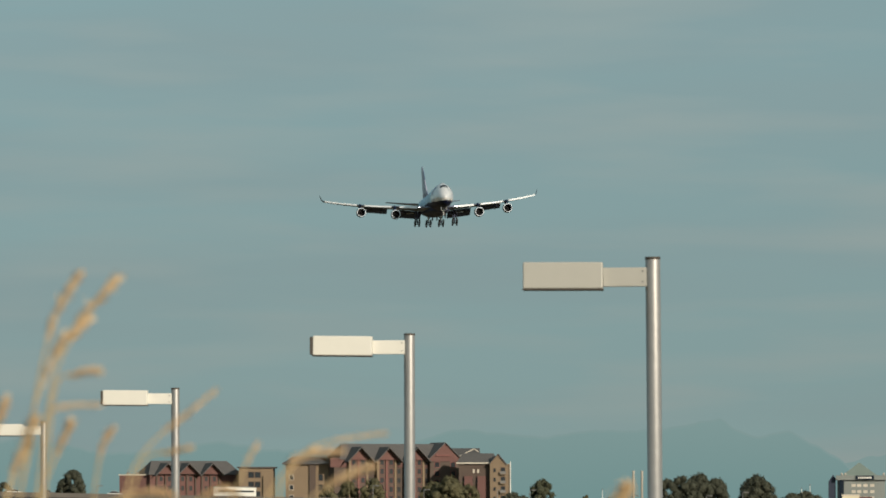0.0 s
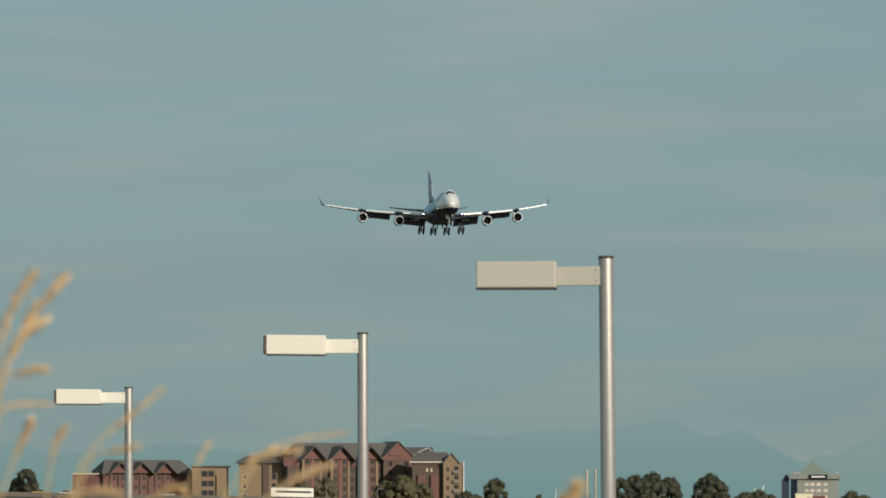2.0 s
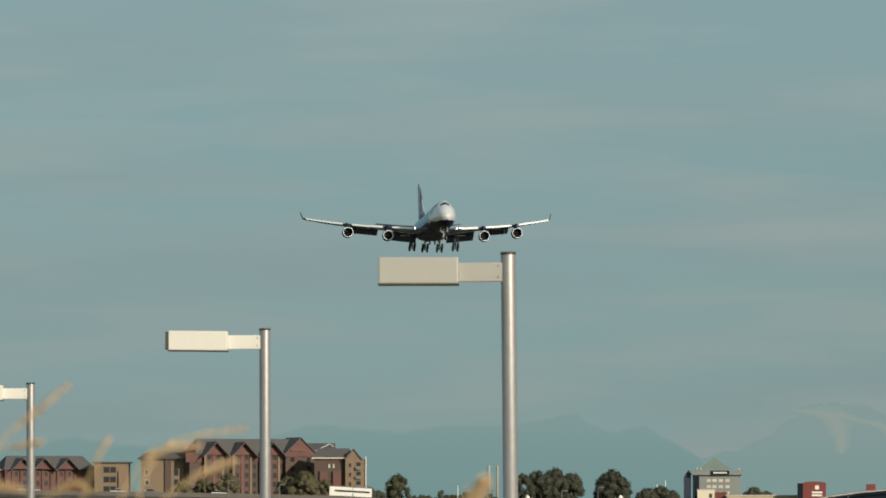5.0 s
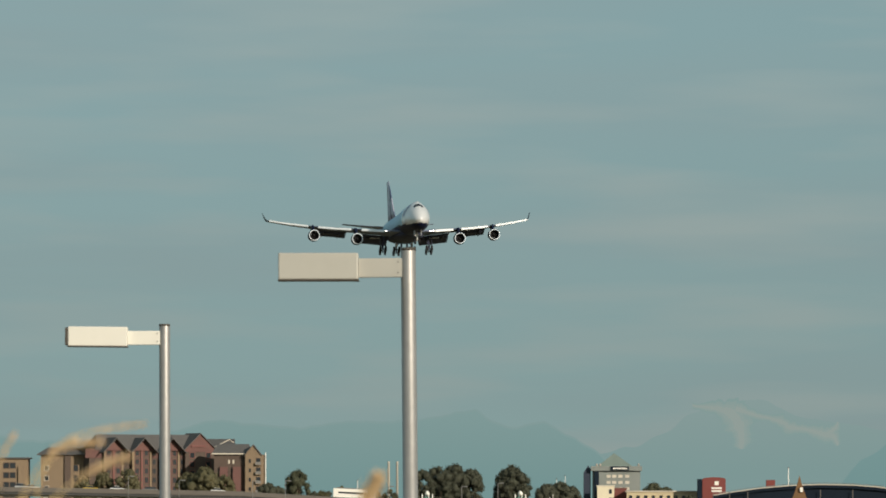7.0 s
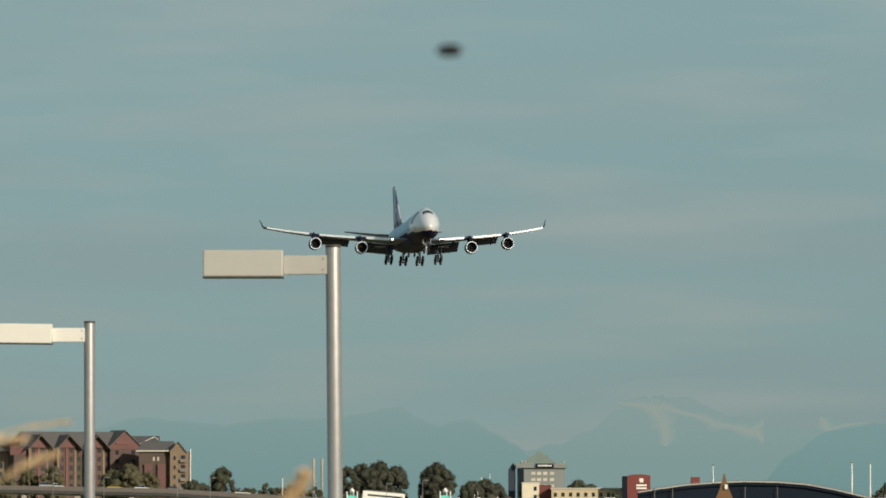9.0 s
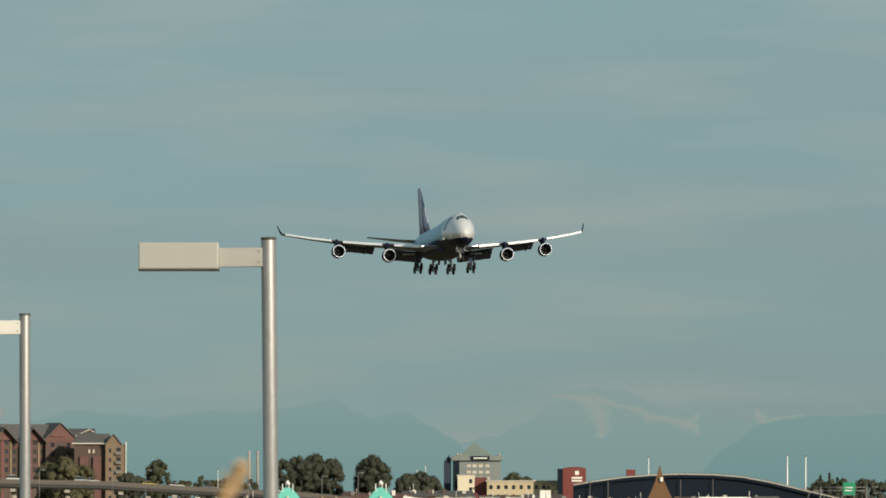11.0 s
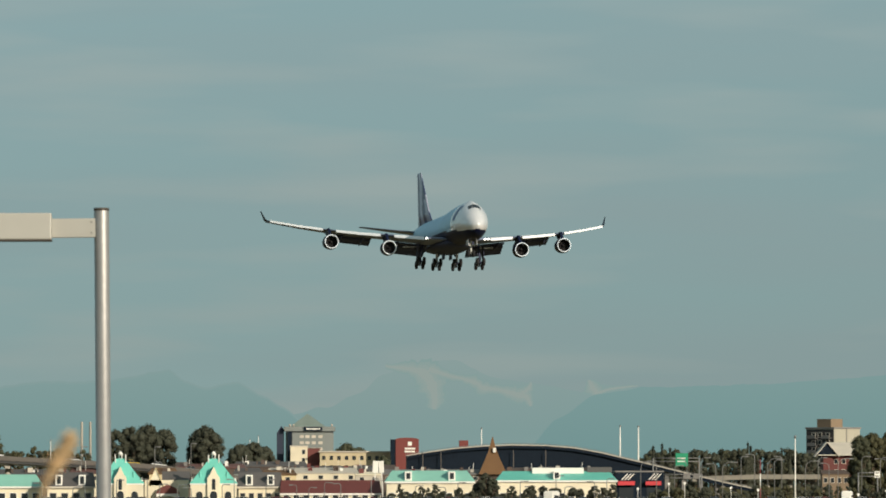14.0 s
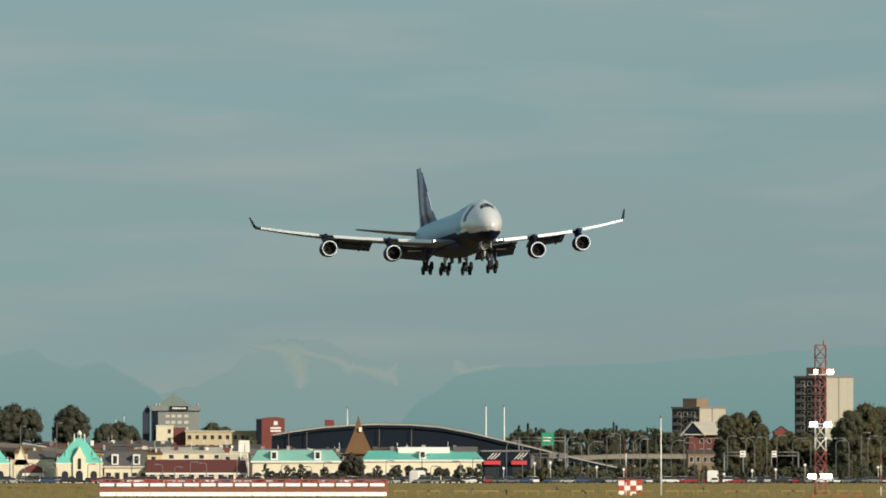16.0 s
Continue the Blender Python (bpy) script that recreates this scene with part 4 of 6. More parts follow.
for k in range(6):
    bm = bmesh.new()
    box(bm, 0.2, 2.0, -0.9, 0, h - 3.4 - 3.0 * k, h - 3.2 - 3.0 * k)
    slab = part("balcony", bm, M_TAN, b, "tan balcony slab")
    bm = bmesh.new()
    box(bm, 0.2, 2.0, -0.9, -0.84, h - 3.2 - 3.0 * k, h - 2.3 - 3.0 * k)
    part("railing", bm, M_CONC_D, slab, "grey balcony railing")
windows(b, [1.1], [h - 2.0 - 3.0 * k for k in range(6)], 1.2, 1.6, 0, M_GLASS, M_BROWN)
windows(b, [-1.6], [h - 2.0 - 3.0 * k for k in range(6)], 0.7, 1.2, 0, M_GLASS, M_TAN)
bm = bmesh.new()
tube(bm, [(w / 2 + 0.4, -0.5, 0), (w / 2 + 0.4, -0.5, h + 0.8)], 0.15, 10)
part("drain_pipe", bm, M_WHITE, b, "white vertical pipe")

# second lodge
D = 2950
b, w, h = house("hotel", -1090, -922, 818, D, 12, M_BRICK, "red lodge hotel with three grey gables", "hotel", 22)
side_roof(b, -w / 2, w / 2, 0, 12, h, Z(794, D), M_ROOF, 0.6, 3.0)
for g in (-1062, -1022, -978):
    x = (g + 1006.5) * D / F
    gable(b, x - 3.4, x + 3.4, -1.5, 8, h, Z(800, D), M_ROOF, 0.7, 0.35, M_BRICK, 1.0)
    for k in (-2.9, 0.0, 2.9):
        bm = bmesh.new()
        box(bm, x + k - 0.25, x + k + 0.25, -0.5, 0, 0, h)
        part("pilaster", bm, M_BROWN, b)
    windows(b, [x - 1.4, x + 1.4], [h - 1.5 - 3 * k for k in range(4)], 1.1, 1.6, -0.02, M_GLASS, M_WINRED)
b, w, h = house("hotel_wing", -928, -868, 807, 2945, 14, M_TAN, "tan stucco hotel wing with flat dark cornice", "hotel")
flat_roof(b, -w / 2, w / 2, 0, 14, h, 0.4, M_ROOF, 0.7)
windows(b, [-1.5, 0.6], [h - 2.2 - 3.1 * k for k in range(4)], 1.6, 1.6, 0, M_GLASS, M_BROWN)
bm = bmesh.new()
box(bm, 2.4, 4.4, -0.7, 0, 0, h - 2.5)
part("stair_bay", bm, M_TAN, b)
b, w, h = house("hotel_wing", -1140, -1085, 820, 2946, 14, M_BRICK, "low red flat-roofed hotel wing with roof vents", "hotel")
flat_roof(b, -w / 2, w / 2, 0, 14, h, 0.3, M_TRIM, 0.3)
for x in (-2.5, 0.5, 2.6):
    bm = bmesh.new()
    tube(bm, [(x, 4, h), (x, 4, h + 0.9), (x, 4, h + 1.2)], [0.45, 0.45, 0.2], 10)
    part("roof_vent", bm, M_STEEL, b)

# pair of white chimneys
for u in (-229, -214):
    bm = bmesh.new()
    tube(bm, [(0, 0, 0), (0, 0, Z(812, 2900) - 0.4), (0, 0, Z(812, 2900))], [0.42, 0.36, 0.42], 12)
    single("chimney", bm, M_CONCRETE, "slim white industrial chimney stack behind the trees", "chimney", pose(X(u, 2900), 2900, 0), "white chimneys")

# pyramid hotel
D = 2860
S = D / F
b, w, h = house("pyramid_hotel", 132, 216, 828, D, 15, M_GREY, "grey hotel tower with a green glass pyramid roof", "hotel")
cx = (132 + 216) / 2
px = lambda u: (u - cx) * S
bm = bmesh.new()
q = [(px(139), 2, Z(821, D)), (px(203), 2, Z(821, D)), (px(203), 14, Z(821, D)), (px(139), 14, Z(821, D))]
put(bm, q + [(px(170.5), 8, Z(797, D))], [(0, 1, 4), (1, 2, 4), (2, 3, 4), (3, 0, 4), (3, 2, 1, 0)])
part("pyramid_roof", bm, mat("green_grey_glazing", (0.20, 0.245, 0.215), 0.45), b, "green-grey pyramid roof")
bm = bmesh.new()
box(bm, px(129), px(219), -1.0, 15.5, Z(828.5, D), Z(820.5, D))
part("parapet", bm, M_GREY, b, "overhanging top storey")
bm = bmesh.new()
prism(bm, [(px(116), 0), (px(128.3), 0), (px(128.3), Z(826, D)), (px(124), Z(819, D)), (px(116), Z(831, D))], 1.0, 12)
part("side_tower", bm, mat("navy_blue_cladding", (0.016, 0.026, 0.052), 0.6, 0, 0.2, 0.3), b, "dark blue side tower")
bm = bmesh.new()
box(bm, px(135), px(143), -0.9, 3, 0, Z(829, D))
part("corner_pier", bm, M_NAVYWALL, b, "dark blue corner pier")
bm = bmesh.new()
box(bm, px(164), px(196), -1.5, -1.0, Z(827.5, D), Z(820.8, D))
sign = part("sign_board", bm, M_NAVYWALL, b, "dark sign board")
bm = bmesh.new()
for k in range(8):
    box(bm, px(168 + 3.1 * k), px(170.2 + 3.1 * k), -1.6, -1.5, Z(826, D), Z(823, D))
part("sign_bar", bm, M_WHITE, sign, "white bars of unreadable lettering")
for u in (139, 145, 213):
    bm = bmesh.new()
    tube(bm, [(px(u), 0, Z(820.5, D)), (px(u), 0, Z(817.5, D)), (px(u), 0, Z(815.5, D))], [0.28, 0.36, 0.15], 10)
    part("roof_dish", bm, M_CONCRETE, b)
windows(b, [px(u) for u in (160, 170, 181, 193)], [Z(v, D) for v in (838, 849, 860)], 1.3, 0.9, 0.0, M_TRIM, M_GREY)
b, w, h = house("podium", 140, 170, 856, 2845, 10, M_CREAM, "cream stucco podium wing of the grey hotel", "building")
flat_roof(b, -w / 2, w / 2, 0, 10, h, 0.35, M_TRIM, 0.2)
windows(b, [1.4], [h - 1.6, h - 4.2], 0.9, 1.3)
b, w, h = house("podium", 170, 192, 860, 2846, 10, M_MAROON, "dark red podium wing of the grey hotel", "building")
flat_roof(b, -w / 2, w / 2, 0, 10, h, 0.3, M_BRICK, 0.2)
b, w, h = house("long_hotel", 192, 340, 866, 2840, 12, mat("sandy_stucco", (0.56, 0.47, 0.31), 0.85, 0, 0.12, 0.8), "long low cream building with a row of windows", "building")
flat_roof(b, -w / 2, w / 2, 0, 12, h, 0.4, M_TRIM, 0.4)
windows(b, spaced(-w / 2, w / 2, 11), [h - 1.7, h - 4.6], 1.1, 1.3, 0, M_GLASS, M_YELLOW)
b, w, h = house("red_tower", 326, 367, 843, 2830, 8, M_REDWALL, "red box tower with a white emblem and bars", "building")
bm = bmesh.new()
prism(bm, [(-w / 2, h), (w / 2, h)] + [(w / 2 * math.cos(radians(a)), h + 0.55 * math.sin(radians(a))) for a in (30, 60, 90, 120, 150)], 0, 8)
part("curved_top", bm, M_REDWALL, b)
bm = bmesh.new()
box(bm, -w / 2 - 1.5, -w / 2, 0.2, 7.5, 0, h)
part("side_panel", bm, M_NAVYWALL, b, "dark side panel")
bm = bmesh.new()
box(bm, 0.2, 1.4, -0.12, 0, h - 1.9, h - 0.7)
part("emblem", bm, M_WHITE, b, "plain white emblem")
for k in range(2):
    bm = bmesh.new()
    box(bm, -0.8, 2.4, -0.12, 0, h - 3.1 - 0.9 * k, h - 2.55 - 0.9 * k)
    part("sign_bar", bm, M_WHITE, b, "white bar of unreadable lettering")

# rising road bridge; near-black navy paints the shade on its flank and deck
D = 2720
prof = [(345, 872), (380, 866), (430, 859), (480, 855), (530, 853), (590, 854), (640, 858), (690, 867), (740, 879), (800, 893), (860, 908), (915, 921), (962, 931)]
bridge = thing("bridge", pose(0, D, 0), "arched road bridge with pale railing and dark shaded flank", "bridge")
pt = [(X(u, D), Z(v, D)) for u, v in prof]
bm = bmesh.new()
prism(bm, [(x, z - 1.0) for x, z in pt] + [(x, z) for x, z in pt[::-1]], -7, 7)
part("deck", bm, M_NAVYWALL, bridge, "bridge deck with shade put into its dark colour")
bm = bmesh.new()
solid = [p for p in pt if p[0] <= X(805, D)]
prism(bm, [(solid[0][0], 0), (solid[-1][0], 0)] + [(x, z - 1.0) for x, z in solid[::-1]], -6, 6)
part("flank", bm, M_NAVYWALL, bridge, "flank wall with shade put into its dark blue-grey")
for side in (-7.1, 7.0):
    bm = bmesh.new()
    prism(bm, [(x, z - 0.15) for x, z in pt] + [(x, z + 0.2) for x, z in pt[::-1]], side, side + 0.2)
    kerb = part("parapet", bm, M_CONCRETE, bridge, "pale weathered concrete parapet")
    bm = bmesh.new()
    tube(bm, [(x, side, z + 0.5) for x, z in pt], 0.035, 5)
    part("handrail", bm, M_STEEL, kerb)
post_bm = bmesh.new()
box(post_bm, -0.05, 0.05, -0.05, 0.05, 0, 0.3)
post_mesh = mesh_of("post", post_bm, M_STEEL)
for (x0, z0), (x1, z1) in zip(pt, pt[1:]):
    for k in range(4):
        child("rail_post", post_mesh, bridge, pose(x0 + (x1 - x0) * k / 4, -7.0, z0 + (z1 - z0) * k / 4 + 0.2))
for u in (775, 805, 835, 865, 895, 925):
    v = np.interp(u, [p[0] for p in prof], [p[1] for p in prof])
    bm = bmesh.new()
    box(bm, X(u, D) - 0.6, X(u, D) + 0.6, -5, 5, 0, Z(float(v), D) - 0.9)
    part("pier", bm, M_CONC_D, bridge, "dark concrete pier")
for u in (373, 405, 533, 590):
    bm = bmesh.new()
    tube(bm, [(X(u, D), -7.5, 0), (X(u, D), -7.5, Z(862 if u > 500 else 866, D))], 0.13, 6)
    part("flank_post", bm, M_CONC_M, bridge, "thin grey post before the flank")
# brown shingled spire
D = 2600
b, w, h = house("spire_tower", 484, 512, 905, D, 5, M_BROWN, "brown shingled flared spire with a small lit window", "tower")
bm = bmesh.new()
lp = []
for v, hw in ((905, 25), (893, 20), (880, 14), (865, 8), (852, 4), (838, 0.6)):
    q = hw * D / F
    lp.append([(-q, 2.5 - q, Z(v, D)), (q, 2.5 - q, Z(v, D)), (q, 2.5 + q, Z(v, D)), (-q, 2.5 + q, Z(v, D))])
rings(bm, lp, smooth=False)
roof = part("spire", bm, M_SHINGLE_B, b, "flared brown shingle roof")
bm = bmesh.new()
box(bm, 0.1, 0.9, 2.5 - 11 * D / F - 0.3, 2.5 - 9 * D / F, Z(866, D), Z(858, D))
part("lit_window", bm, M_WHITE, roof, "small white dormer window")
bm = bmesh.new()
box(bm, X(452, 2700), X(468, 2700), 2780, 2786, Z(854, 2700), Z(842, 2700))
box(bm, X(452, 2700) + 0.8, X(452, 2700) + 1.2, 2782, 2783, 0, Z(854, 2700))
box(bm, X(468, 2700) - 1.2, X(468, 2700) - 0.8, 2782, 2783, 0, Z(854, 2700))
single("billboard_box", bm, M_REDWALL, "small red box on posts above the bridge", "sign")


# masts and thin poles
def mast(d, u, v, r, label, material=None, kind_name="mast"):
    t = thing(kind_name, pose(X(u, d), d, 0), label, "mast", "slim masts")
    top = Z(v, d)
    bm = bmesh.new()
    tube(bm, [(0, 0, 0), (0, 0, top * 0.6), (0, 0, top)], [r, r * 0.85, r * 0.6], 8)
    part("shaft", bm, material or M_WHITE, t)
    bm = bmesh.new()
    tube(bm, [(0, 0, top), (0, 0, top + 0.35)], [r * 1.2, r * 1.2], 8)
    part("tip_lamp", bm, M_STEEL, t)
    return t


mast(2800, 723.6, 820, 0.26, "tall slim white mast")
mast(2800, 756, 821, 0.26, "tall slim white mast")
mast(2800, 478, 824, 0.2, "tall slim white mast")
mast(2850, -112, 836, 0.14, "thin pale mast before the trees")
for u, v in ((68, 844), (83, 838), (-284, 846), (-14, 838)):
    mast(2850, u, v, 0.14, "thin pale mast behind the trees")
mast(1090, 1034.0, 841, 0.10, "thin white pole standing in the airfield grass")


# ---- turquoise and cream shops ----
def clock_house(u, d):
    """A cream gatehouse under a steep turquoise roof with pinnacles and a white cupola."""
    s = d / F
    b = thing("shop_gatehouse", pose(X(u, d), d, 0), "cream shop gatehouse with steep turquoise roof and white cupola", "shop", "turquoise gatehouses")
    z_eave, z_top = Z(921, d), Z(877, d)
    w = 41 * s
    bm = bmesh.new()
    box(bm, -w, w, 0, 9, 0, z_eave)
    part("wall", bm, M_CREAM, b)
    bm = bmesh.new()
    lp = []
    for k, (hw, z) in enumerate(((w + 0.3, z_eave), (w * 0.72, z_eave + (z_top - z_eave) * 0.35), (w * 0.42, z_eave + (z_top - z_eave) * 0.72), (w * 0.18, z_top))):
        lp.append([(-hw, 4.5 - hw * 0.62 - 0.4, z), (hw, 4.5 - hw * 0.62 - 0.4, z), (hw, 4.5 + hw * 0.62, z), (-hw, 4.5 + hw * 0.62, z)])
    rings(bm, lp, smooth=False)
    part("roof", bm, M_TEAL, b, "steep turquoise metal roof")
    # front gable with arched window
    bm = bmesh.new()
    g = 11 * s
    prism(bm, [(-g, 0), (g, 0), (g, z_eave + 1.5), (g * 0.55, z_eave + 2.6), (0, z_eave + 4.6), (-g * 0.55, z_eave + 2.6), (-g, z_eave + 1.5)], -0.7, 3)
    part("front_gable", bm, M_CREAM, b, "cream front gable")
    for x, z, ww, hh, y in ((0, z_eave - 0.2, 0.95, 3.0, -0.75), (0, 1.8, 1.9, 3.2, -0.75), (-w * 0.62, 1.8, 1.8, 3.0, -0.05), (w * 0.62, 1.8, 1.8, 3.0, -0.05)):
        bm = bmesh.new()
        arch = [(x - ww / 2, z - hh / 2), (x + ww / 2, z - hh / 2)] + [(x + ww / 2 * math.cos(radians(a)), z + hh / 2 - ww / 2 + ww / 2 * math.sin(radians(a))) for a in (0, 30, 60, 90, 120, 150, 180)]
        prism(bm, arch, y, y + 0.3)
        part("arched_window", bm, M_GLASS, b)
    for x, hz in ((-w * 0.93, 0.9), (w * 0.93, 0.9), (-w * 0.58, 2.6), (w * 0.58, 2.6)):
        bm = bmesh.new()
        tube(bm, [(x, 1.2, z_eave - 0.2), (x, 1.2, z_eave + hz - 0.5), (x, 1.2, z_eave + hz + 0.8)], [0.5, 0.4, 0.05], 8)
        part("pinnacle", bm, M_TEAL if hz > 1 else M_WHITE, b, "small pinnacle")
    bm = bmesh.new()
    tube(bm, [(0, 4.3, z_top - 0.3), (0, 4.3, z_top + 1.1), (0, 4.3, z_top + 1.2), (0, 4.3, z_top + 1.75), (0, 4.3, z_top + 2.1)], [0.6, 0.6, 0.75, 0.4, 0.05], 10)
    cup = part("cupola", bm, M_WHITE, b, "white cupola")
    bm = bmesh.new()
    box(bm, -0.22, 0.22, 3.66, 3.8, z_top + 0.1, z_top + 0.9)
    part("louvre", bm, M_GLASS, cup, "dark louvre opening")
    for x in (-1.4, 1.4):
        bm = bmesh.new()
        tube(bm, [(x, 3.0, z_top - 2.2), (x, 3.0, z_top + 0.9), (x, 3.0, z_top + 1.2)], [0.2, 0.16, 0.03], 8)
        part("finial", bm, M_WHITE, b, "slim white finial")
    bm = bmesh.new()
    box(bm, -w - 0.15, w + 0.15, -0.15, 0.2, z_eave - 0.35, z_eave)
    part("cornice", bm, M_WHITE, b)
    return b


for u in (4, -161):
    clock_house(u, 2500)


def shop(u0, u1, v_eave, v_roof, d, depth, wall, roof, label, dormers=0, front=M_WHITE, bays=0, hip=1.5, roof_name="roof"):
    b, w, h = house("shop", u0, u1, v_eave, d, depth, wall, label, "shop")
    side_roof(b, -w / 2, w / 2, 0, depth, h, Z(v_roof, d), roof, 0.4, hip)
    for x in spaced(-w / 2, w / 2, dormers):
        z = (h + Z(v_roof, d)) / 2
        bm = bmesh.new()
        soft_box(bm, x - 0.95, x + 0.95, 0.1, depth * 0.4, h + 0.15, z + 1.2, 0.05)
        dm = part("dormer", bm, M_WHITE, b, "white dormer")
        bm = bmesh.new()
        box(bm, x - 0.55, x + 0.55, 0.04, 0.1, h + 0.6, z + 0.8)
        part("pane", bm, M_GLASS, dm)
    bm = bmesh.new()
    box(bm, -w / 2 - 0.5, w / 2 + 0.5, -0.6, -0.05, h - 0.55, h - 0.05)
    part("fascia", bm, front, b)
    if bays:
        windows(b, spaced(-w / 2, w / 2, bays), [1.7], w / bays * 0.55, 2.2, 0, M_GLASS, front)
    return b


shop(48, 124, 926, 901, 2510, 12, M_CREAM, M_ROOF, "cream shop with grey mansard roof and white dormers", 2, M_TRIM, 5, 0.5)
shop(-290, -208, 926, 901, 2510, 12, M_CREAM, M_ROOF, "cream shop with dark mansard roof and white dormers", 2, M_TRIM, 4, 0.5)
shop(-420, -300, 926, 905, 2520, 12, M_CREAM, M_TEAL2, "low cream shop with pale turquoise roof", 0, M_WHITE, 6, 2.0)
shop(-540, -425, 928, 908, 2530, 12, M_YELLOW, M_TEAL2, "low yellow shop with pale turquoise roof", 0, M_WHITE, 6, 2.0)
shop(124, 298, 938, 915, 2505, 14, M_CREAM, M_MAROON, "long shop with steep dark maroon roof and white base", 0, M_WHITE, 10, 0.3)
b = shop(310, 464, 917, 898, 2500, 14, M_CREAM, M_TEAL2, "long cream shop with pale turquoise roof", 2, M_WHITE, 9, 2.0)
b = shop(507, 716, 915, 899, 2500, 14, M_CREAM, M_TEAL, "long cream shop with turquoise roof and white parapet", 1, M_WHITE, 12, 2.0)
bm = bmesh.new()
box(bm, -6.5, 7.5, 5, 8, Z(906, 2500), Z(893, 2500))
part("roof_parapet", bm, M_WHITE, b, "cream white roof box")
bm = bmesh.new()
box(bm, 8.5, 15.2, 6, 9, Z(908, 2500), Z(892, 2500))
part("roof_plant", bm, M_ROOF, b, "grey roof plant")
# entrances between the gatehouses
b, w, h = house("shop_link", -118, -40, 915, 2515, 10, M_CREAM, "cream shop row between the gatehouses", "shop")
gable(b, -w / 2 + 1.0, -1.0, 0, 10, h - 1.5, Z(894, 2515), M_YELLOW, 0.3, 0.25, M_CREAM)
side_roof(b, -1.0, w / 2, 1, 10, h, h + 2.4, M_ROOF, 0.3)
bm = bmesh.new()
prism(bm, [(-3.0, 2.6), (3.6, 2.6), (2.6, 4.2), (0.3, 5.2), (-2.0, 4.2)], -2.0, 0)
aw = part("awning", bm, M_MAROON, b, "dark red entrance awning")
bm = bmesh.new()
box(bm, -2.8, 3.4, -2.15, -2.0, 1.9, 2.7)
part("awning_edge", bm, M_WHITE, aw)
# roofs behind the shop fronts
back = [(-250, -165, 903, 892, 2590, M_CREAM, M_BRICK), (-110, -60, 903, 893, 2580, M_YELLOW, M_SHINGLE_B), (-60, -10, 905, 896, 2600, M_BROWN, M_ROOF), (40, 90, 902, 893, 2600, M_GREY, M_ROOF), (90, 150, 905, 897, 2590, M_YELLOW, M_SHINGLE_B),
        (100, 260, 902, 893, 2620, M_CREAM, M_TRIM), (140, 300, 898, 890, 2650, M_BROWN, M_ROOF), (250, 330, 897, 888, 2660, M_BRICK, M_BROWN), (255, 300, 905, 900, 2580, M_TRIM, M_CREAM), (-60, 60, 893, 886, 2680, M_BROWN, M_BRICK), (40, 170, 890, 882, 2690, M_BROWN, M_ROOF),
        (300, 480, 904, 896, 2600, M_BROWN, M_CONC_D), (520, 690, 902, 893, 2600, M_CONC_D, M_BROWN), (-420, -250, 905, 896, 2700, M_BROWN, M_ROOF), (-150, -40, 890, 883, 2740, M_CONC_D, M_BROWN)]
for i, (u0, u1, ve, vr, d, wm, rm) in enumerate(back):
    b, w, h = house("shop", u0, u1, ve, d, 14, wm, "%s building with a low pitched roof behind the shops" % ("brown", "tan", "cream", "grey")[i % 4], "building")
    side_roof(b, -w / 2, w / 2, 0, 14, h, Z(vr, d), rm, 0.3, 1.0)
    windows(b, spaced(-w / 2, w / 2, max(2, int(w / 4))), [h - 1.3], 1.2, 1.0, 0, M_GLASS, M_TRIM)
    crng = random.Random(700 + i)
    for k in range(int(w / 3)):
        x, ww, hh = crng.uniform(-w / 2 + 1, w / 2 - 1), crng.uniform(0.4, 1.5), crng.uniform(0.5, 1.4)
        zz = h + (Z(vr, d) - h) * 0.5
        bm = bmesh.new()
        soft_box(bm, x - ww / 2, x + ww / 2, 2.5, 2.5 + ww, h, zz + hh, 0.04)
        part("roof_unit", bm, crng.choice((M_WHITE, M_CONCRETE, M_CONC_D, M_BROWN, M_TRIM, M_MAROON)), b, "small roof ventilation unit")
    for k in range(int(w / 9)):
        x = crng.uniform(-w / 2 + 1, w / 2 - 1)
        bm = bmesh.new()
        tube(bm, [(x, 3.2, h), (x, 3.2, Z(vr, d) + crng.uniform(0.6, 2.0))], 0.07, 5)
        part("vent_pipe", bm, M_WHITE, b)
for u, wd in ((288, 10), (304, 9)):
    bm = bmesh.new()
    soft_box(bm, -wd * 0.5 * 2550 / F, wd * 0.5 * 2550 / F, 0, 0.4, Z(902, 2550), Z(881, 2550), 0.05)
    box(bm, -0.15, 0.15, 0.1, 0.3, 0, Z(899, 2550))
    single("banner_sign", bm, M_WHITE, "plain white upright sign board above the roofs", "sign", pose(X(u, 2550), 2550, 0, 0, -3 if u > 300 else 2, 0), "white signs")
# dark store with red awnings
b, w, h = house("store", 716, 800, 901, 2540, 14, M_NAVYWALL, "dark blue store with bright red awnings", "shop")
flat_roof(b, -w / 2, w / 2, 0, 14, h, 0.4, M_CONC_D, 0.2)
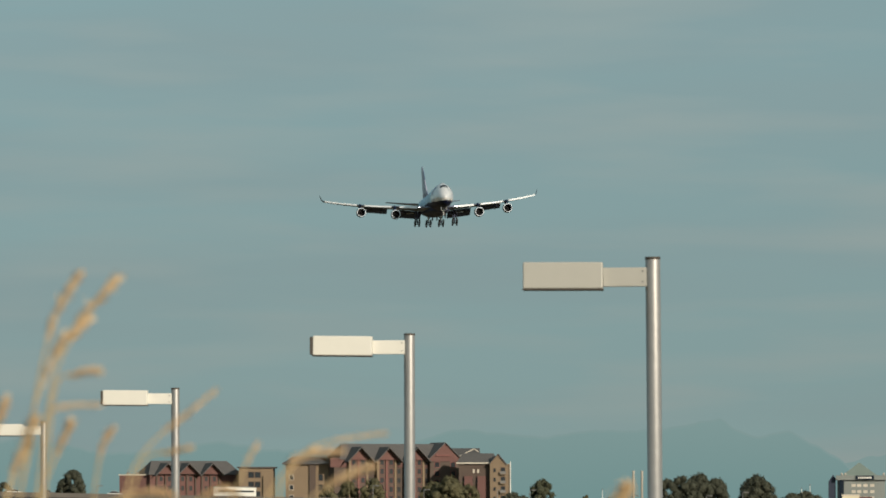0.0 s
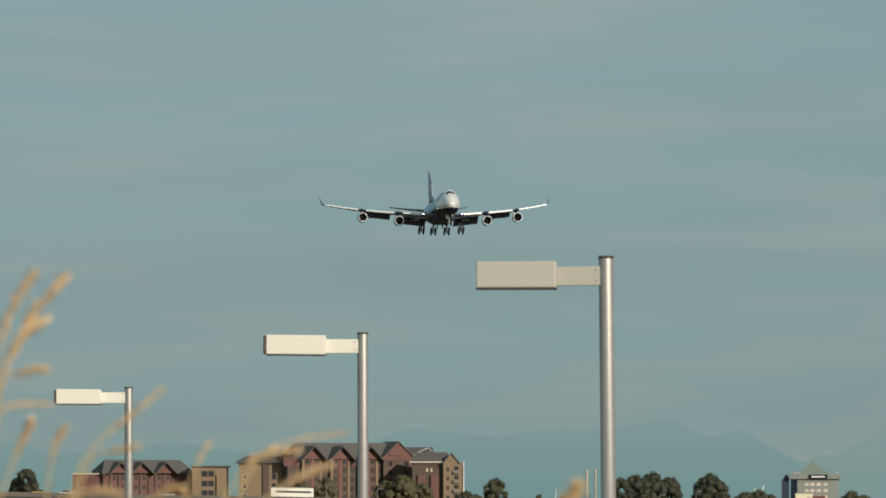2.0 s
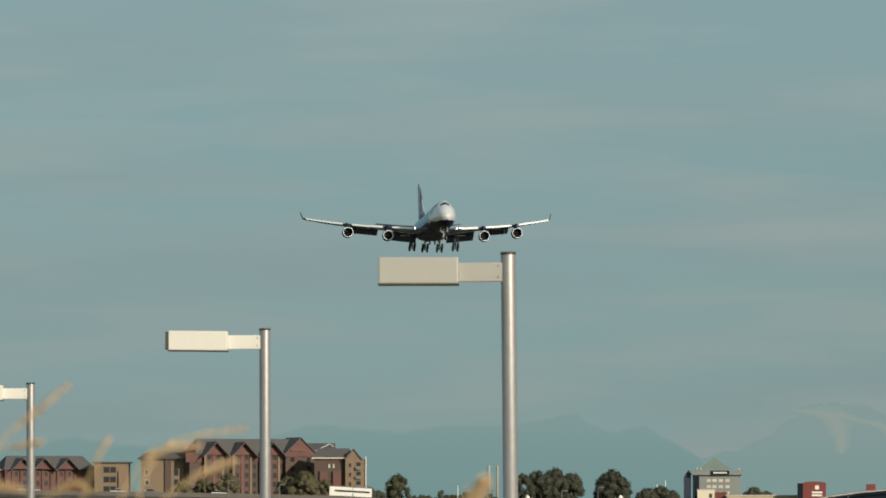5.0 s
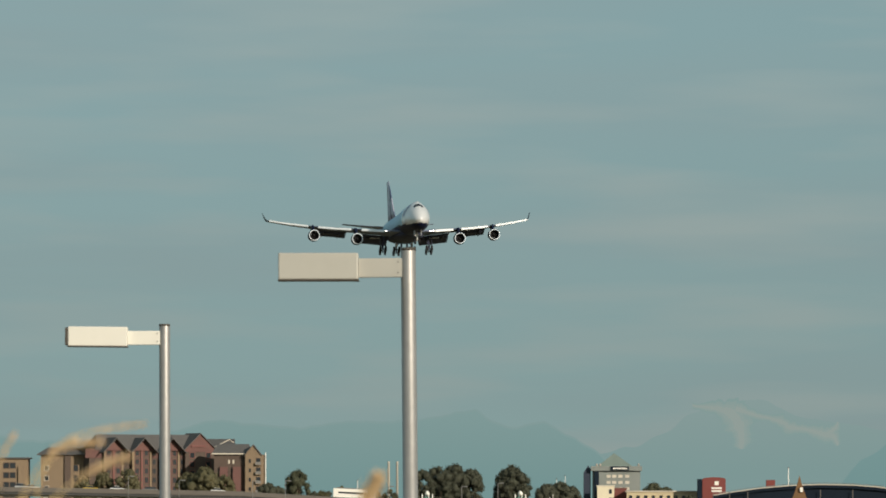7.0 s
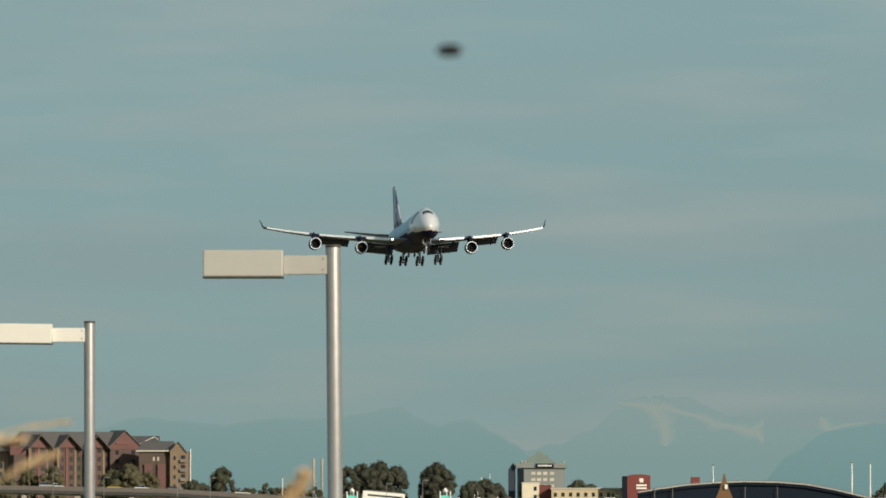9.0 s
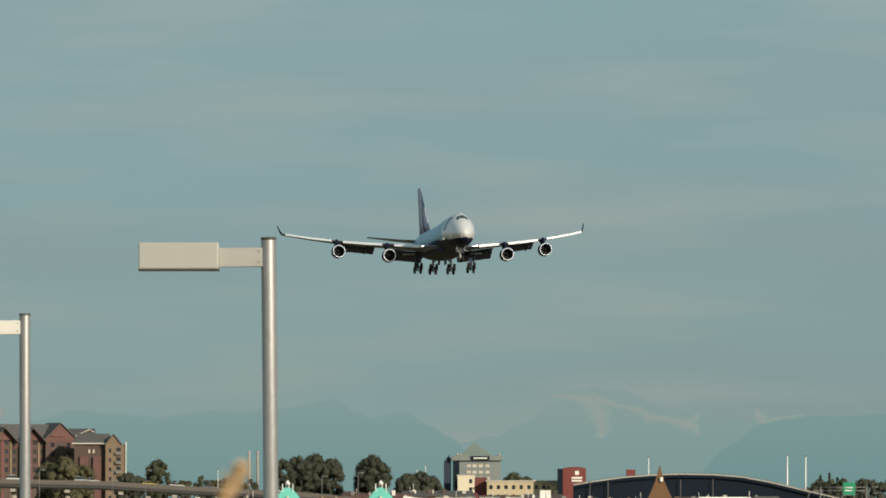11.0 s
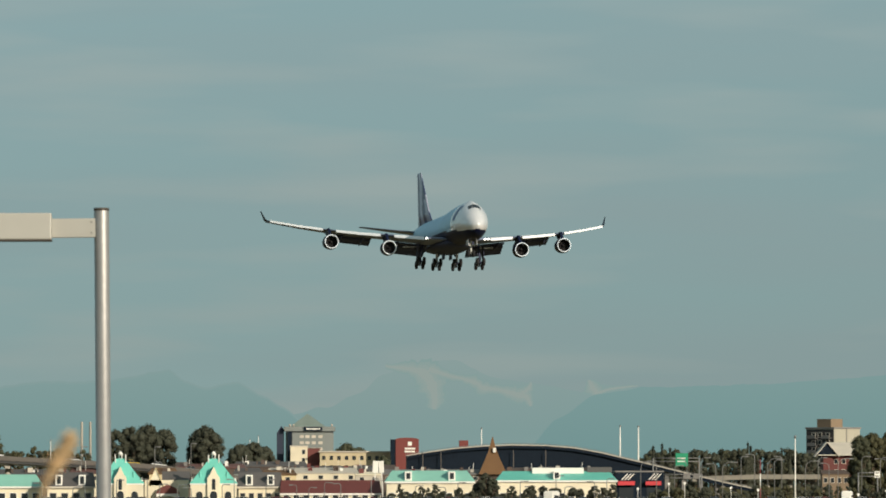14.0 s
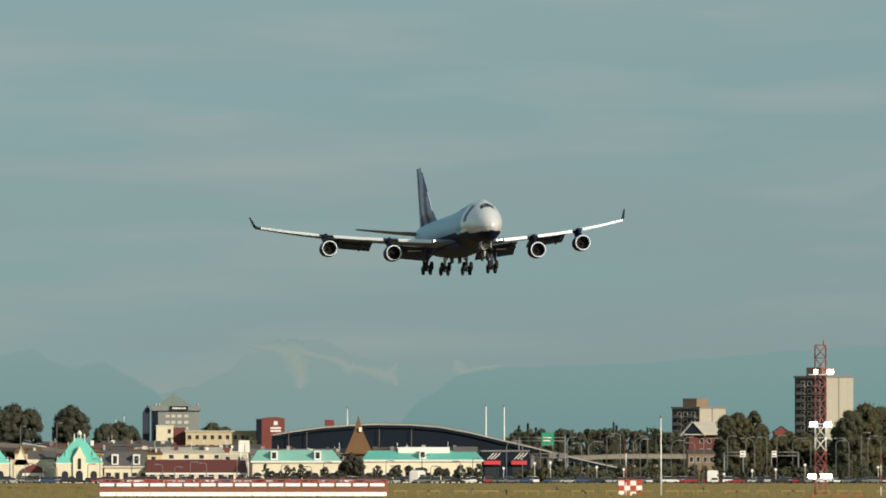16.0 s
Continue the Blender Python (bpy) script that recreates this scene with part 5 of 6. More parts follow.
for x0, x1 in ((-6.0, -1.4), (1.6, 5.9)):
    bm = bmesh.new()
    prism(bm, [(x0, Z(924, 2540)), (x1, Z(924, 2540)), (x1, Z(917, 2540)), (x0, Z(917, 2540))], -1.6, 0)
    part("awning", bm, M_BRIGHTRED, b, "bright red awning")
    bm = bmesh.new()
    box(bm, x0 + 0.3, x1 - 0.3, -0.2, 0, 0.2, Z(928, 2540))
    part("shop_window", bm, M_GLASS, b)
    for k in range(3):
        bm = bmesh.new()
        box(bm, -1.2, 1.2, -0.1, 0.1, -0.12, 0.12, pose((x0 + x1) / 2 - 0.4 + 0.9 * k, -0.2, Z(909, 2540), 0, -45, 0))
        part("stripe_mark", bm, M_WHITE, b, "slanting white stripe")


# ---- apartments and houses beyond the highway ----
# shade of the towers' balcony side, put into a dark colour
M_APTDARK = mat("dark_grey_brown_shade", (0.052, 0.047, 0.045), 0.8, 0, 0.2, 0.4)
M_APT = mat("weathered_cream_concrete", (0.41, 0.385, 0.31), 0.85, 0, 0.1, 0.4)


def apartment(u0, u1, u_corner, v_top, d, floors, label):
    """A tower that stands corner-on: shaded balcony side and sunlit blank side."""
    s = d / F
    left, right = (u_corner - u0) * s, (u1 - u_corner) * s
    a = 42.0
    wl, wr = left / math.sin(radians(a)), right / math.cos(radians(a))
    h = Z(v_top, d)
    b = thing("apartment_tower", pose(X(u_corner, d), d, 0, 0, 0, a), label, "apartment building")
    bm = bmesh.new()
    box(bm, 0, wr, 0, wl, 0, h)
    part("wall", bm, M_APT, b, "cream sunlit wall")
    bm = bmesh.new()
    box(bm, -0.12, -0.004, 0.2, wl - 0.2, 0, h - 0.3)
    part("shaded_front", bm, M_APTDARK, b, "dark sheet standing for shade on the balcony front")
    flat_roof(b, 0, wr, 0, wl, h, 0.5, M_CONC_D, 0.3)
    bm = bmesh.new()
    box(bm, wr * 0.2, wr * 0.65, wl * 0.3, wl * 0.8, h + 0.5, h + 3.2)
    part("penthouse", bm, M_TAN, b, "tan roof penthouse")
    fh = (h - 2) / floors
    bal = bmesh.new()
    box(bal, -1.5, -0.12, -1.8, 1.8, 0, 0.18)
    box(bal, -1.5, -1.38, -1.8, 1.8, 0.18, 1.1)
    bmesh_bal = mesh_of("balcony", bal, M_CONC_D)
    for k in range(floors):
        for yy in (wl * 0.22, wl * 0.72):
            child("balcony", bmesh_bal, b, pose(0, yy, 1.2 + k * fh))
        windows(b, [wl * 0.22, wl * 0.5, wl * 0.72], [2.4 + k * fh], 1.5, 1.3, -0.13, M_GLASS, M_TRIM, 90)
    bm = bmesh.new()
    box(bm, wr * 0.46, wr * 0.5, -0.06, 0.0, 0, h)
    part("wall_joint", bm, M_CONC_D, b)
    windows(b, [wr * 0.85], [h - 1.8 - k * fh for k in range(floors)], 0.9, 0.9, 0.0, M_APT, M_APT)
    return b


apartment(1057, 1152, 1103, 824, 2960, 9, "grey and cream apartment block seen corner-on")
apt = apartment(1276, 1380, 1326, 769, 2960, 13, "tall cream apartment tower with dark balconies")
b, w, h = house("chalet", 1084, 1140, 870, 2700, 12, M_MAROON, "dark red house with a broad tan roof", "house")
side_roof(b, -w / 2, w / 2, 0, 12, h, Z(848, 2700), M_TRIM, 1.6, 2.5, "broad tan roof")
gable(b, -w / 2 - 2, -w / 2 + 4, -1.5, 6, h, Z(849, 2700), M_TRIM, 0.6, 0.3, M_NAVYWALL)
windows(b, spaced(-2, w / 2, 3), [h - 2, h - 5], 1.0, 1.2)
b, w, h = house("chalet_annex", 1082, 1130, 903, 2690, 8, M_TAN, "low tan annex before the dark red house", "house")
side_roof(b, -w / 2, w / 2, 0, 8, h, h + 1.0, M_BROWN, 0.3)
windows(b, spaced(-w / 2, w / 2, 4), [h - 2], 1.0, 1.4)
b, w, h = house("barn", 1236, 1262, 866, 2800, 8, M_REDWALL, "red house among the trees", "house")
gable(b, -w / 2, w / 2, 0, 8, h, h + 1.6, M_ROOF, 0.3, 0.2, M_REDWALL)

# ---- raised road, overpass and ramps ----
RD = 2600
road_prof = [(-1900, 846), (-1350, 851), (-1050, 857), (-784, 861), (-490, 867), (-338, 876), (-150, 886), (-92, 890), (0, 902), (150, 925), (300, 945), (420, 952), (1500, 952)]
rp = [(X(u, RD), Z(v, RD)) for u, v in road_prof]
via = thing("viaduct", pose(0, RD, 0), "raised concrete road viaduct with a dark soffit", "viaduct")
# dark deck edge paints the shadow line under the parapet
bm = bmesh.new()
prism(bm, [(x, max(0.3, z - 1.75)) for x, z in rp] + [(x, z - 0.35) for x, z in rp[::-1]], -6, 6)
part("deck", bm, M_ASPHALT, via, "road deck with the shadow line put into its dark edge")
for y0 in (-6.25, 6.0):
    bm = bmesh.new()
    prism(bm, [(x, max(0.4, z - 1.0)) for x, z in rp] + [(x, max(0.5, z + 0.3)) for x, z in rp[::-1]], y0, y0 + 0.25)
    part("parapet", bm, M_CONC_M, via, "dull grey-brown concrete parapet")
for y0 in (-4.4, 4.0):
    bm = bmesh.new()
    prism(bm, [(x, max(0.1, z - 2.2)) for x, z in rp] + [(x, max(0.2, z - 1.3)) for x, z in rp[::-1]], y0, y0 + 0.5)
    part("girder", bm, M_CONCRETE, via, "pale girder")
for u in range(-1880, 300, 95):
    z = float(np.interp(u, [p[0] for p in road_prof], [p[1] for p in road_prof]))
    bm = bmesh.new()
    tube(bm, [(X(u, RD), 0, 0), (X(u, RD), 0, Z(z, RD) - 2.4)], 0.8, 12)
    box(bm, X(u, RD) - 0.7, X(u, RD) + 0.7, -4.6, 4.6, Z(z, RD) - 3.2, Z(z, RD) - 2.2)
    part("pier", bm, M_CONCRETE, via, "concrete pier with crosshead")

OD = 2820
M_OVER = mat("dull_overpass_concrete", (0.26, 0.24, 0.20), 0.9, 0, 0.2, 0.5)
over = thing("overpass", pose(0, OD, 0), "pale concrete overpass on round piers", "overpass")
op = [(X(u, OD), Z(v, OD)) for u, v in ((850, 911), (960, 907), (1080, 907), (1160, 909), (1230, 918), (1300, 915), (1360, 908), (1480, 904))]
bm = bmesh.new()
prism(bm, [(x, z - 1.1) for x, z in op] + [(x, z) for x, z in op[::-1]], -5, 5)
part("deck", bm, M_OVER, over, "pale concrete deck")
bm = bmesh.new()
prism(bm, [(x, z) for x, z in op] + [(x, z + 0.35) for x, z in op[::-1]], -5.1, -4.9)
part("parapet", bm, M_OVER, over)
for u in range(865, 1480, 40):
    z = float(np.interp(X(u, OD), [p[0] for p in op], [p[1] for p in op]))
    bm = bmesh.new()
    tube(bm, [(X(u, OD), 0, 0), (X(u, OD), 0, z - 1.4)], 0.7, 10)
    part("pier", bm, M_OVER, over)
bm = bmesh.new()
box(bm, X(780, 2790), X(1500, 2790), 2790, 2792, 0, Z(928, 2790))
single("embankment", bm, M_LEAF3, "olive shrub-covered highway embankment", "embankment", kind="structure")


# ---- street lamps, signs, fence ----
def street_lamp(d, u, v, reach, label="curved steel highway lamp post"):
    t = thing("street_lamp", pose(X(u, d), d, 0), label, "street lamp", "highway lamps")
    h = Z(v, d)
    bm = bmesh.new()
    r = abs(reach)
    s = math.copysign(1, reach)
    pts = [(0, 0, 0), (0, 0, h - r)] + [(s * r * (1 - math.cos(radians(a))), 0, h - r + r * math.sin(radians(a))) for a in (20, 40, 60, 80, 90)] + [(s * r * 1.5, 0, h - 0.05)]
    tube(bm, pts, [0.14] + [0.095] * (len(pts) - 1), 6)
    part("post", bm, M_STEEL, t)
    bm = bmesh.new()
    soft_box(bm, min(s * r * 1.45, s * (r * 1.45 + 1.1)), max(s * r * 1.45, s * (r * 1.45 + 1.1)), -0.2, 0.2, h - 0.2, h + 0.08, 0.05)
    part("lamp_head", bm, M_STEEL, t)
    return t


LAMPS = [(760, 884, 3), (788, 886, -3), (820, 892, 3), (842, 880, -3), (868, 878, 3), (893, 889, -3), (905, 886, 3), (938, 876, 2), (962, 872, -3), (985, 880, 3), (997, 882, 3), (1010, 876, -2), (1052, 884, 3), (1075, 878, 3), (1094, 888, -3),
         (1110, 880, 3), (1152, 876, 3), (1185, 878, 3), (1200, 880, -3), (1222, 878, -3), (1240, 875, 3), (1268, 880, 3), (1300, 884, -3), (1345, 884, 3), (1368, 880, -3), (1390, 870, 3), (1402, 876, 3), (1425, 880, -3), (200, 922, 2), (242, 918, 2), (120, 926, 2), (52, 922, 2), (-90, 910, 2), (-60, 926, 2), (345, 918, 2), (384, 914, 2), (560, 908, 2), (610, 910, 2), (650, 912, 2), (694, 906, 2)]
for i, (u, v, r) in enumerate(LAMPS):
    street_lamp(2470 + (i * 37) % 170, u, v - 3, r * (0.35 if i % 3 else 0.7))
for k in range(24):
    u = -300 + 44 * k + 13 * math.sin(2.1 * k)
    street_lamp(2410 + (k * 23) % 60, u, 920 + 8 * math.sin(1.3 * k), 0.7 if k % 2 else -0.7, "slim pale lamp post in the car park")
for u, v in ((-412, 846), (-600, 845), (-1180, 838), (-36, 850), (-690, 838), (-470, 846), (-100, 856), (-230, 856)):
    street_lamp(2570, u, v, 0.4, "slim steel lamp post beside the raised road")


def gantry(d, u0, u1, v_top, panels, label):
    t = thing("sign_gantry", pose(X((u0 + u1) / 2, d), d, 0), label, "sign gantry")
    w, h = (u1 - u0) * d / F, Z(v_top, d)
    for x in (-w / 2, w / 2):
        bm = bmesh.new()
        tube(bm, [(x, 0, 0), (x, 0, h)], 0.22, 8)
        part("post", bm, M_STEEL, t)
    for z in (h, h - 1.0):
        bm = bmesh.new()
        tube(bm, [(-w / 2, 0, z), (w / 2, 0, z)], 0.14, 6)
        part("beam", bm, M_STEEL, t)
    for x, pw, ph, m in panels:
        bm = bmesh.new()
        soft_box(bm, x - pw / 2, x + pw / 2, -0.35, -0.2, h - 0.5 - ph / 2, h - 0.5 + ph / 2, 0.03)
        p = part("sign_panel", bm, m, t, "road sign panel")
        for k in range(2):
            bm = bmesh.new()
            box(bm, x - pw * 0.35, x + pw * 0.3, -0.39, -0.35, h - 0.2 - 0.9 * k, h + 0.1 - 0.9 * k)
            part("sign_bar", bm, M_WHITE if m is M_GREEN else M_CONC_D, p, "bar of unreadable lettering")
    return t


gantry(2680, 782, 864, 876, [(1.6, 3.6, 3.8, M_GREEN)], "steel highway gantry with a green road sign")
gantry(2600, 1146, 1180, 902, [(2.6, 1.6, 1.8, M_WHITE)], "steel traffic signal gantry with a white panel")
gantry(2600, 1230, 1278, 902, [(-3.0, 1.4, 1.8, M_WHITE)], "steel traffic signal gantry with a small white panel")
gantry(2600, 790, 868, 905, [(2.0, 2.0, 1.6, M_CONC_D), (4.6, 1.6, 1.6, M_CONC_D)], "low steel sign gantry over the road")
for u, v in ((810, 919), (838, 918), (920, 926), (968, 930), (1290, 922), (1238, 930), (1196, 932), (1146, 938), (755, 928), (1420, 926)):
    bm = bmesh.new()
    tube(bm, [(0, 0, 0), (0, 0, Z(v, 2450))], 0.07, 6)
    tube(bm, [(0, -0.05, Z(v, 2450) - 0.4), (0, -0.12, Z(v, 2450) - 0.4)], 0.36, 12)
    single("road_sign", bm, M_WHITE, "small round white road sign on a post", "road sign", pose(X(u, 2450), 2450, 0), "road signs")


# ---- vehicles ----
PAINTS = [mat("car_paint_" + n, c, 0.35, 0.1, 0.04, coat=0.6) for n, c in (("white", (0.75, 0.75, 0.73)), ("silver", (0.42, 0.43, 0.44)), ("black", (0.02, 0.02, 0.022)), ("blue", (0.04, 0.07, 0.15)), ("red", (0.30, 0.03, 0.03)), ("grey", (0.15, 0.155, 0.16)), ("yellow", (0.60, 0.42, 0.05)))]
PAINT_NAMES = ("white", "silver", "black", "dark blue", "red", "grey", "yellow")
CAR_MESH = {}


def car_meshes(paint, tall):
    key = (paint, tall)
    if key not in CAR_MESH:
        bm = bmesh.new()
        hh = 1.0 if tall else 0.85
        o = [(-2.25, 0.35), (2.2, 0.35), (2.25, 0.6), (2.1, hh - 0.08), (1.1, hh), (-2.1, hh + 0.03), (-2.27, 0.7)]
        prism(bm, o, -0.88, 0.88)
        bmesh.ops.bevel(bm, geom=bm.edges[:], offset=0.06, segments=1, affect="EDGES")
        body = mesh_of("body", bm, PAINTS[paint])
        bm = bmesh.new()
        top = 1.75 if tall else 1.42
        rings(bm, [[(-2.0 if tall else -1.75, -0.82, hh), (1.05, -0.82, hh), (1.05, 0.82, hh), (-2.0 if tall else -1.75, 0.82, hh)],
                   [(-1.75 if tall else -1.05, -0.66, top), (0.35, -0.66, top), (0.35, 0.66, top), (-1.75 if tall else -1.05, 0.66, top)]], smooth=False)
        cab = mesh_of("glasshouse", bm, M_GLASS)
        bm = bmesh.new()
        soft_box(bm, -1.75 if tall else -1.05, 0.35, -0.67, 0.67, top - 0.02, top + 0.05, 0.02)
        roof = mesh_of("roof_panel", bm, PAINTS[paint])
        bm = bmesh.new()
        tube(bm, [(0, -0.11, 0), (0, 0.11, 0)], 0.32, 12)
        wheel = mesh_of("wheel", bm, M_TYRE)
        CAR_MESH[key] = (body, cab, roof, wheel)
    return CAR_MESH[key]


def car(m, paint, tall, label, group="parked cars"):
    t = thing("car", m, label, "car", group)
    body, cab, roof, wheel = car_meshes(paint, tall)
    child("body", body, t, pose(0, 0, 0))
    child("glasshouse", cab, t, pose(0, 0, 0))
    child("roof_panel", roof, t, pose(0, 0, 0))
    for x in (-1.4, 1.4):
        for y in (-0.8, 0.8):
            child("wheel", wheel, t, pose(x, y, 0.32))
    return t


rng = random.Random(11)
for row, d in enumerate((2360, 2395, 2430)):
    u = -330.0 + 9 * row
    while u < 1470:
        u += rng.uniform(19, 46)
        p, tall = rng.choice((0, 0, 1, 1, 2, 2, 2, 3, 5, 5, 5, 4)), rng.random() < 0.4
        car(pose(X(u, d), d, 0.06, 0, 0, rng.choice((0, 180, 88, 92))), p, tall, "parked %s %s on the asphalt car park" % (PAINT_NAMES[p], "van-like car" if tall else "saloon car"))


def bus(m, label, length=12.0, stripe=True):
    t = thing("bus", m, label, "bus")
    bm = bmesh.new()
    soft_box(bm, -length / 2, length / 2, -1.25, 1.25, 0.4, 3.1, 0.18)
    part("body", bm, M_WHITE, t, "white body")
    bm = bmesh.new()
    soft_box(bm, -length / 2 + 0.8, length / 2 - 0.5, -1.1, 1.1, 3.08, 3.35, 0.1)
    part("roof_unit", bm, M_CONC_D if stripe else M_WHITE, t, "roof unit")
    bm = bmesh.new()
    box(bm, -length / 2 + 1.5, length / 2 - 0.6, -1.275, -1.24, 1.75, 2.25)
    part("side_windows", bm, M_GLASS, t)
    bm = bmesh.new()
    box(bm, length / 2 - 0.02, length / 2 + 0.02, -1.0, 1.0, 1.3, 2.8)
    part("windscreen", bm, M_GLASS, t)
    for x in (-length / 2 + 2.2, length / 2 - 2.4):
        for y in (-1.1, 1.1):
            bm = bmesh.new()
            tube(bm, [(x, y - 0.14, 0.48), (x, y + 0.14, 0.48)], 0.48, 12)
            part("wheel", bm, M_TYRE, t)
    return t


moving_bus = bus(pose(X(-934, RD), RD, 12), "white city bus driving along the raised road")
bus(pose(X(1126, 2380), 2380, 0.06, 0, 0, 82), "white box van parked beside the highway", 6.5, False)
bus(pose(X(602, 2385), 2385, 0.06, 0, 0, 70), "white parked minibus before the shops", 6.0, False)
ROAD_CARS = [(-532, 0, False), (-474, 5, False), (-580, 6, False), (-700, 1, True), (-683, 0, False), (-354, 0, False), (-905, 2, False), (-820, 0, True)]
road_cars = [car(pose(X(u, RD), RD - 3, 10), p, tall, "%s car driving along the raised road" % PAINT_NAMES[p], "cars on the raised road") for u, p, tall in ROAD_CARS]


# ---- airfield ----
# antenna array: red posts with white bars
LD = 1090
M_BRIGHT = mat("glossy_white_enamel", (0.95, 0.95, 0.94), 0.2, 0, 0.02, coat=0.6)
M_DULL = mat("weathered_dull_red", (0.33, 0.075, 0.065), 0.8)
M_MAST = mat("faded_mast_red", (0.27, 0.075, 0.075), 0.6)
arr = thing("antenna_array", pose(0, LD, 0), "long red and white antenna array standing in the grass", "antenna array")
x0, x1 = X(40, LD), X(548, LD)
for v0, v1, dash in ((963.0, 957.5, True), (980.5, 973, False)):
    n = 17
    for k in range(n):
        a, c = x0 + (x1 - x0) * k / n, x0 + (x1 - x0) * (k + (0.86 if dash else 0.985)) / n
        bm = bmesh.new()
        hz = (Z(v1, LD) - Z(v0, LD)) / 2
        box(bm, a, c, -0.12, 0.12, -hz, hz, Matrix.Translation((0, 0, Z(v0, LD) + hz)) @ pose(0, 0, 0, -18))
        part("white_bar", bm, M_BRIGHT, arr, "glossy white bar")
post_bm = bmesh.new()
box(post_bm, -0.09, 0.09, 0.14, 0.3, 0, Z(950, LD))
tube(post_bm, [(0, 0.3, Z(951, LD)), (0, 1.9, 0.1)], 0.06, 5)
arr_post = mesh_of("post", post_bm, M_DULL)
for k in range(27):
    child("post", arr_post, arr, pose(x0 + (x1 - x0) * k / 26, 0, 0))
brace_bm = bmesh.new()
span = (x1 - x0) / 26
tube(brace_bm, [(0, 0.2, Z(969, LD)), (span, 0.2, Z(951, LD))], 0.045, 4)
tube(brace_bm, [(span, 0.2, Z(969, LD)), (2 * span, 0.2, Z(951, LD))], 0.045, 4)
arr_brace = mesh_of("brace", brace_bm, M_DULL)
for k in range(0, 26, 2):
    child("brace", arr_brace, arr, pose(x0 + span * k, 0, 0))
for v, y in ((950.5, 0.16), (955.5, 0.16), (966, 0.16), (970.5, 0.16)):
    bm = bmesh.new()
    box(bm, x0, x1, y, y + 0.12, Z(v, LD) - 0.06, Z(v, LD) + 0.06)
    part("rail", bm, M_DULL, arr, "red horizontal rail")
rng = random.Random(31)
for k in range(22):
    a = x0 + (x1 - x0) * rng.random()
    bm = bmesh.new()
    box(bm, a, a + rng.uniform(0.25, 0.9), 0.3, 0.4, Z(955, LD), Z(955 - rng.uniform(2, 6), LD))
    part("dipole_box", bm, M_DULL, arr, "small red antenna box")

# chequered equipment hut
HD = 1160
hut = thing("equipment_hut", pose(X(979.5, HD), HD, 0), "red and white chequered airfield equipment hut", "hut")
w, z0, z1 = 42 * HD / F, Z(977, HD), Z(952, HD)
z0 = 0.0
bm = bmesh.new()
box(bm, -w / 2 + 0.02, w / 2 - 0.02, 0.02, 2.0, z0, z1)
part("body", bm, M_WHITE, hut)
for i in range(4):
    for j in range(3):
        bm = bmesh.new()
        soft_box(bm, -w / 2 + w * i / 4, -w / 2 + w * (i + 1) / 4, -0.03, 0.05, z0 + (z1 - z0) * j / 3, z0 + (z1 - z0) * (j + 1) / 3, 0.01)
        part("panel", bm, M_ORANGE if (i + j) % 2 else M_WHITE, hut, "red panel" if (i + j) % 2 else "white panel")
bm = bmesh.new()
soft_box(bm, -w / 2 - 0.1, w / 2 + 0.1, -0.1, 2.1, z1, z1 + 0.12, 0.02)
part("roof", bm, M_ORANGE, hut)

# lattice mast with lamp clusters
TD = 1150
tower = thing("lattice_mast", pose(X(1317.5, TD), TD, 0), "red and white lattice mast with bright lamp clusters", "mast")
tw = 9.5 * TD / F
levels = [Z(v, TD) for v in (979, 950, 925, 900, 876, 852, 828, 804, 780, 758, 735, 712)]
levels[0] = 0.0
for i, (za, zb) in enumerate(zip(levels, levels[1:])):
    m = M_WHITE if i in (3, 4) else M_MAST
    corners = [(-tw, -tw), (tw, -tw), (tw, tw), (-tw, tw)]
    for k, (x, y) in enumerate(corners):
        bm = bmesh.new()
        tube(bm, [(x, y, za), (x, y, zb)], 0.038, 6)
        part("leg", bm, m, tower)
        nx, ny = corners[(k + 1) % 4]
        bm = bmesh.new()
        tube(bm, [(x, y, za), (nx, ny, zb)], 0.035, 4)
        tube(bm, [(nx, ny, za), (x, y, zb)], 0.035, 4)
        tube(bm, [(x, y, zb), (nx, ny, zb)], 0.04, 4)
        part("brace", bm, m, tower)
bm = bmesh.new()
tube(bm, [(tw * 0.6, 0, levels[-1]), (tw * 0.6, 0, Z(703, TD))], 0.08, 6)
part("finial", bm, M_ORANGE, tower)
for v, us in ((759, (-9, 14, 19)), (852, (-17, -10, 9, 15)), (944, (-20, -12, 2, 10, 16))):
    bm = bmesh.new()
    box(bm, -22 * TD / F, 22 * TD / F, -tw - 0.15, -tw - 0.05, Z(v + 6, TD), Z(v + 5, TD))
    bar = part("platform", bm, M_WHITE, tower, "white lamp platform")
    for u in us:
        bm = bmesh.new()
        soft_box(bm, (u - 3.2) * TD / F, (u + 3.2) * TD / F, -tw - 0.4, -tw - 0.1, Z(v + 4.0, TD), Z(v + 0.4, TD), 0.05)
        soft_box(bm, (u - 3.2) * TD / F, (u + 3.2) * TD / F, -tw - 0.4, -tw - 0.1, Z(v - 0.4, TD), Z(v - 3.5, TD), 0.05)
        part("obstruction_lamp", bm, M_LIGHT, bar, "lit white lamp box")
bm = bmesh.new()
box(bm, X(1300, 1080), X(1392, 1080), 1080, 1081, 0.0, Z(977.5, 1080))
single("barrier", bm, M_ORANGE, "low orange-red barrier in the grass", "barrier")

# low rail fence in the dry grass
FD = 1130
fence = thing("rail_fence", pose(0, FD, 0), "low weathered yellow rail fence in dry grass", "fence")
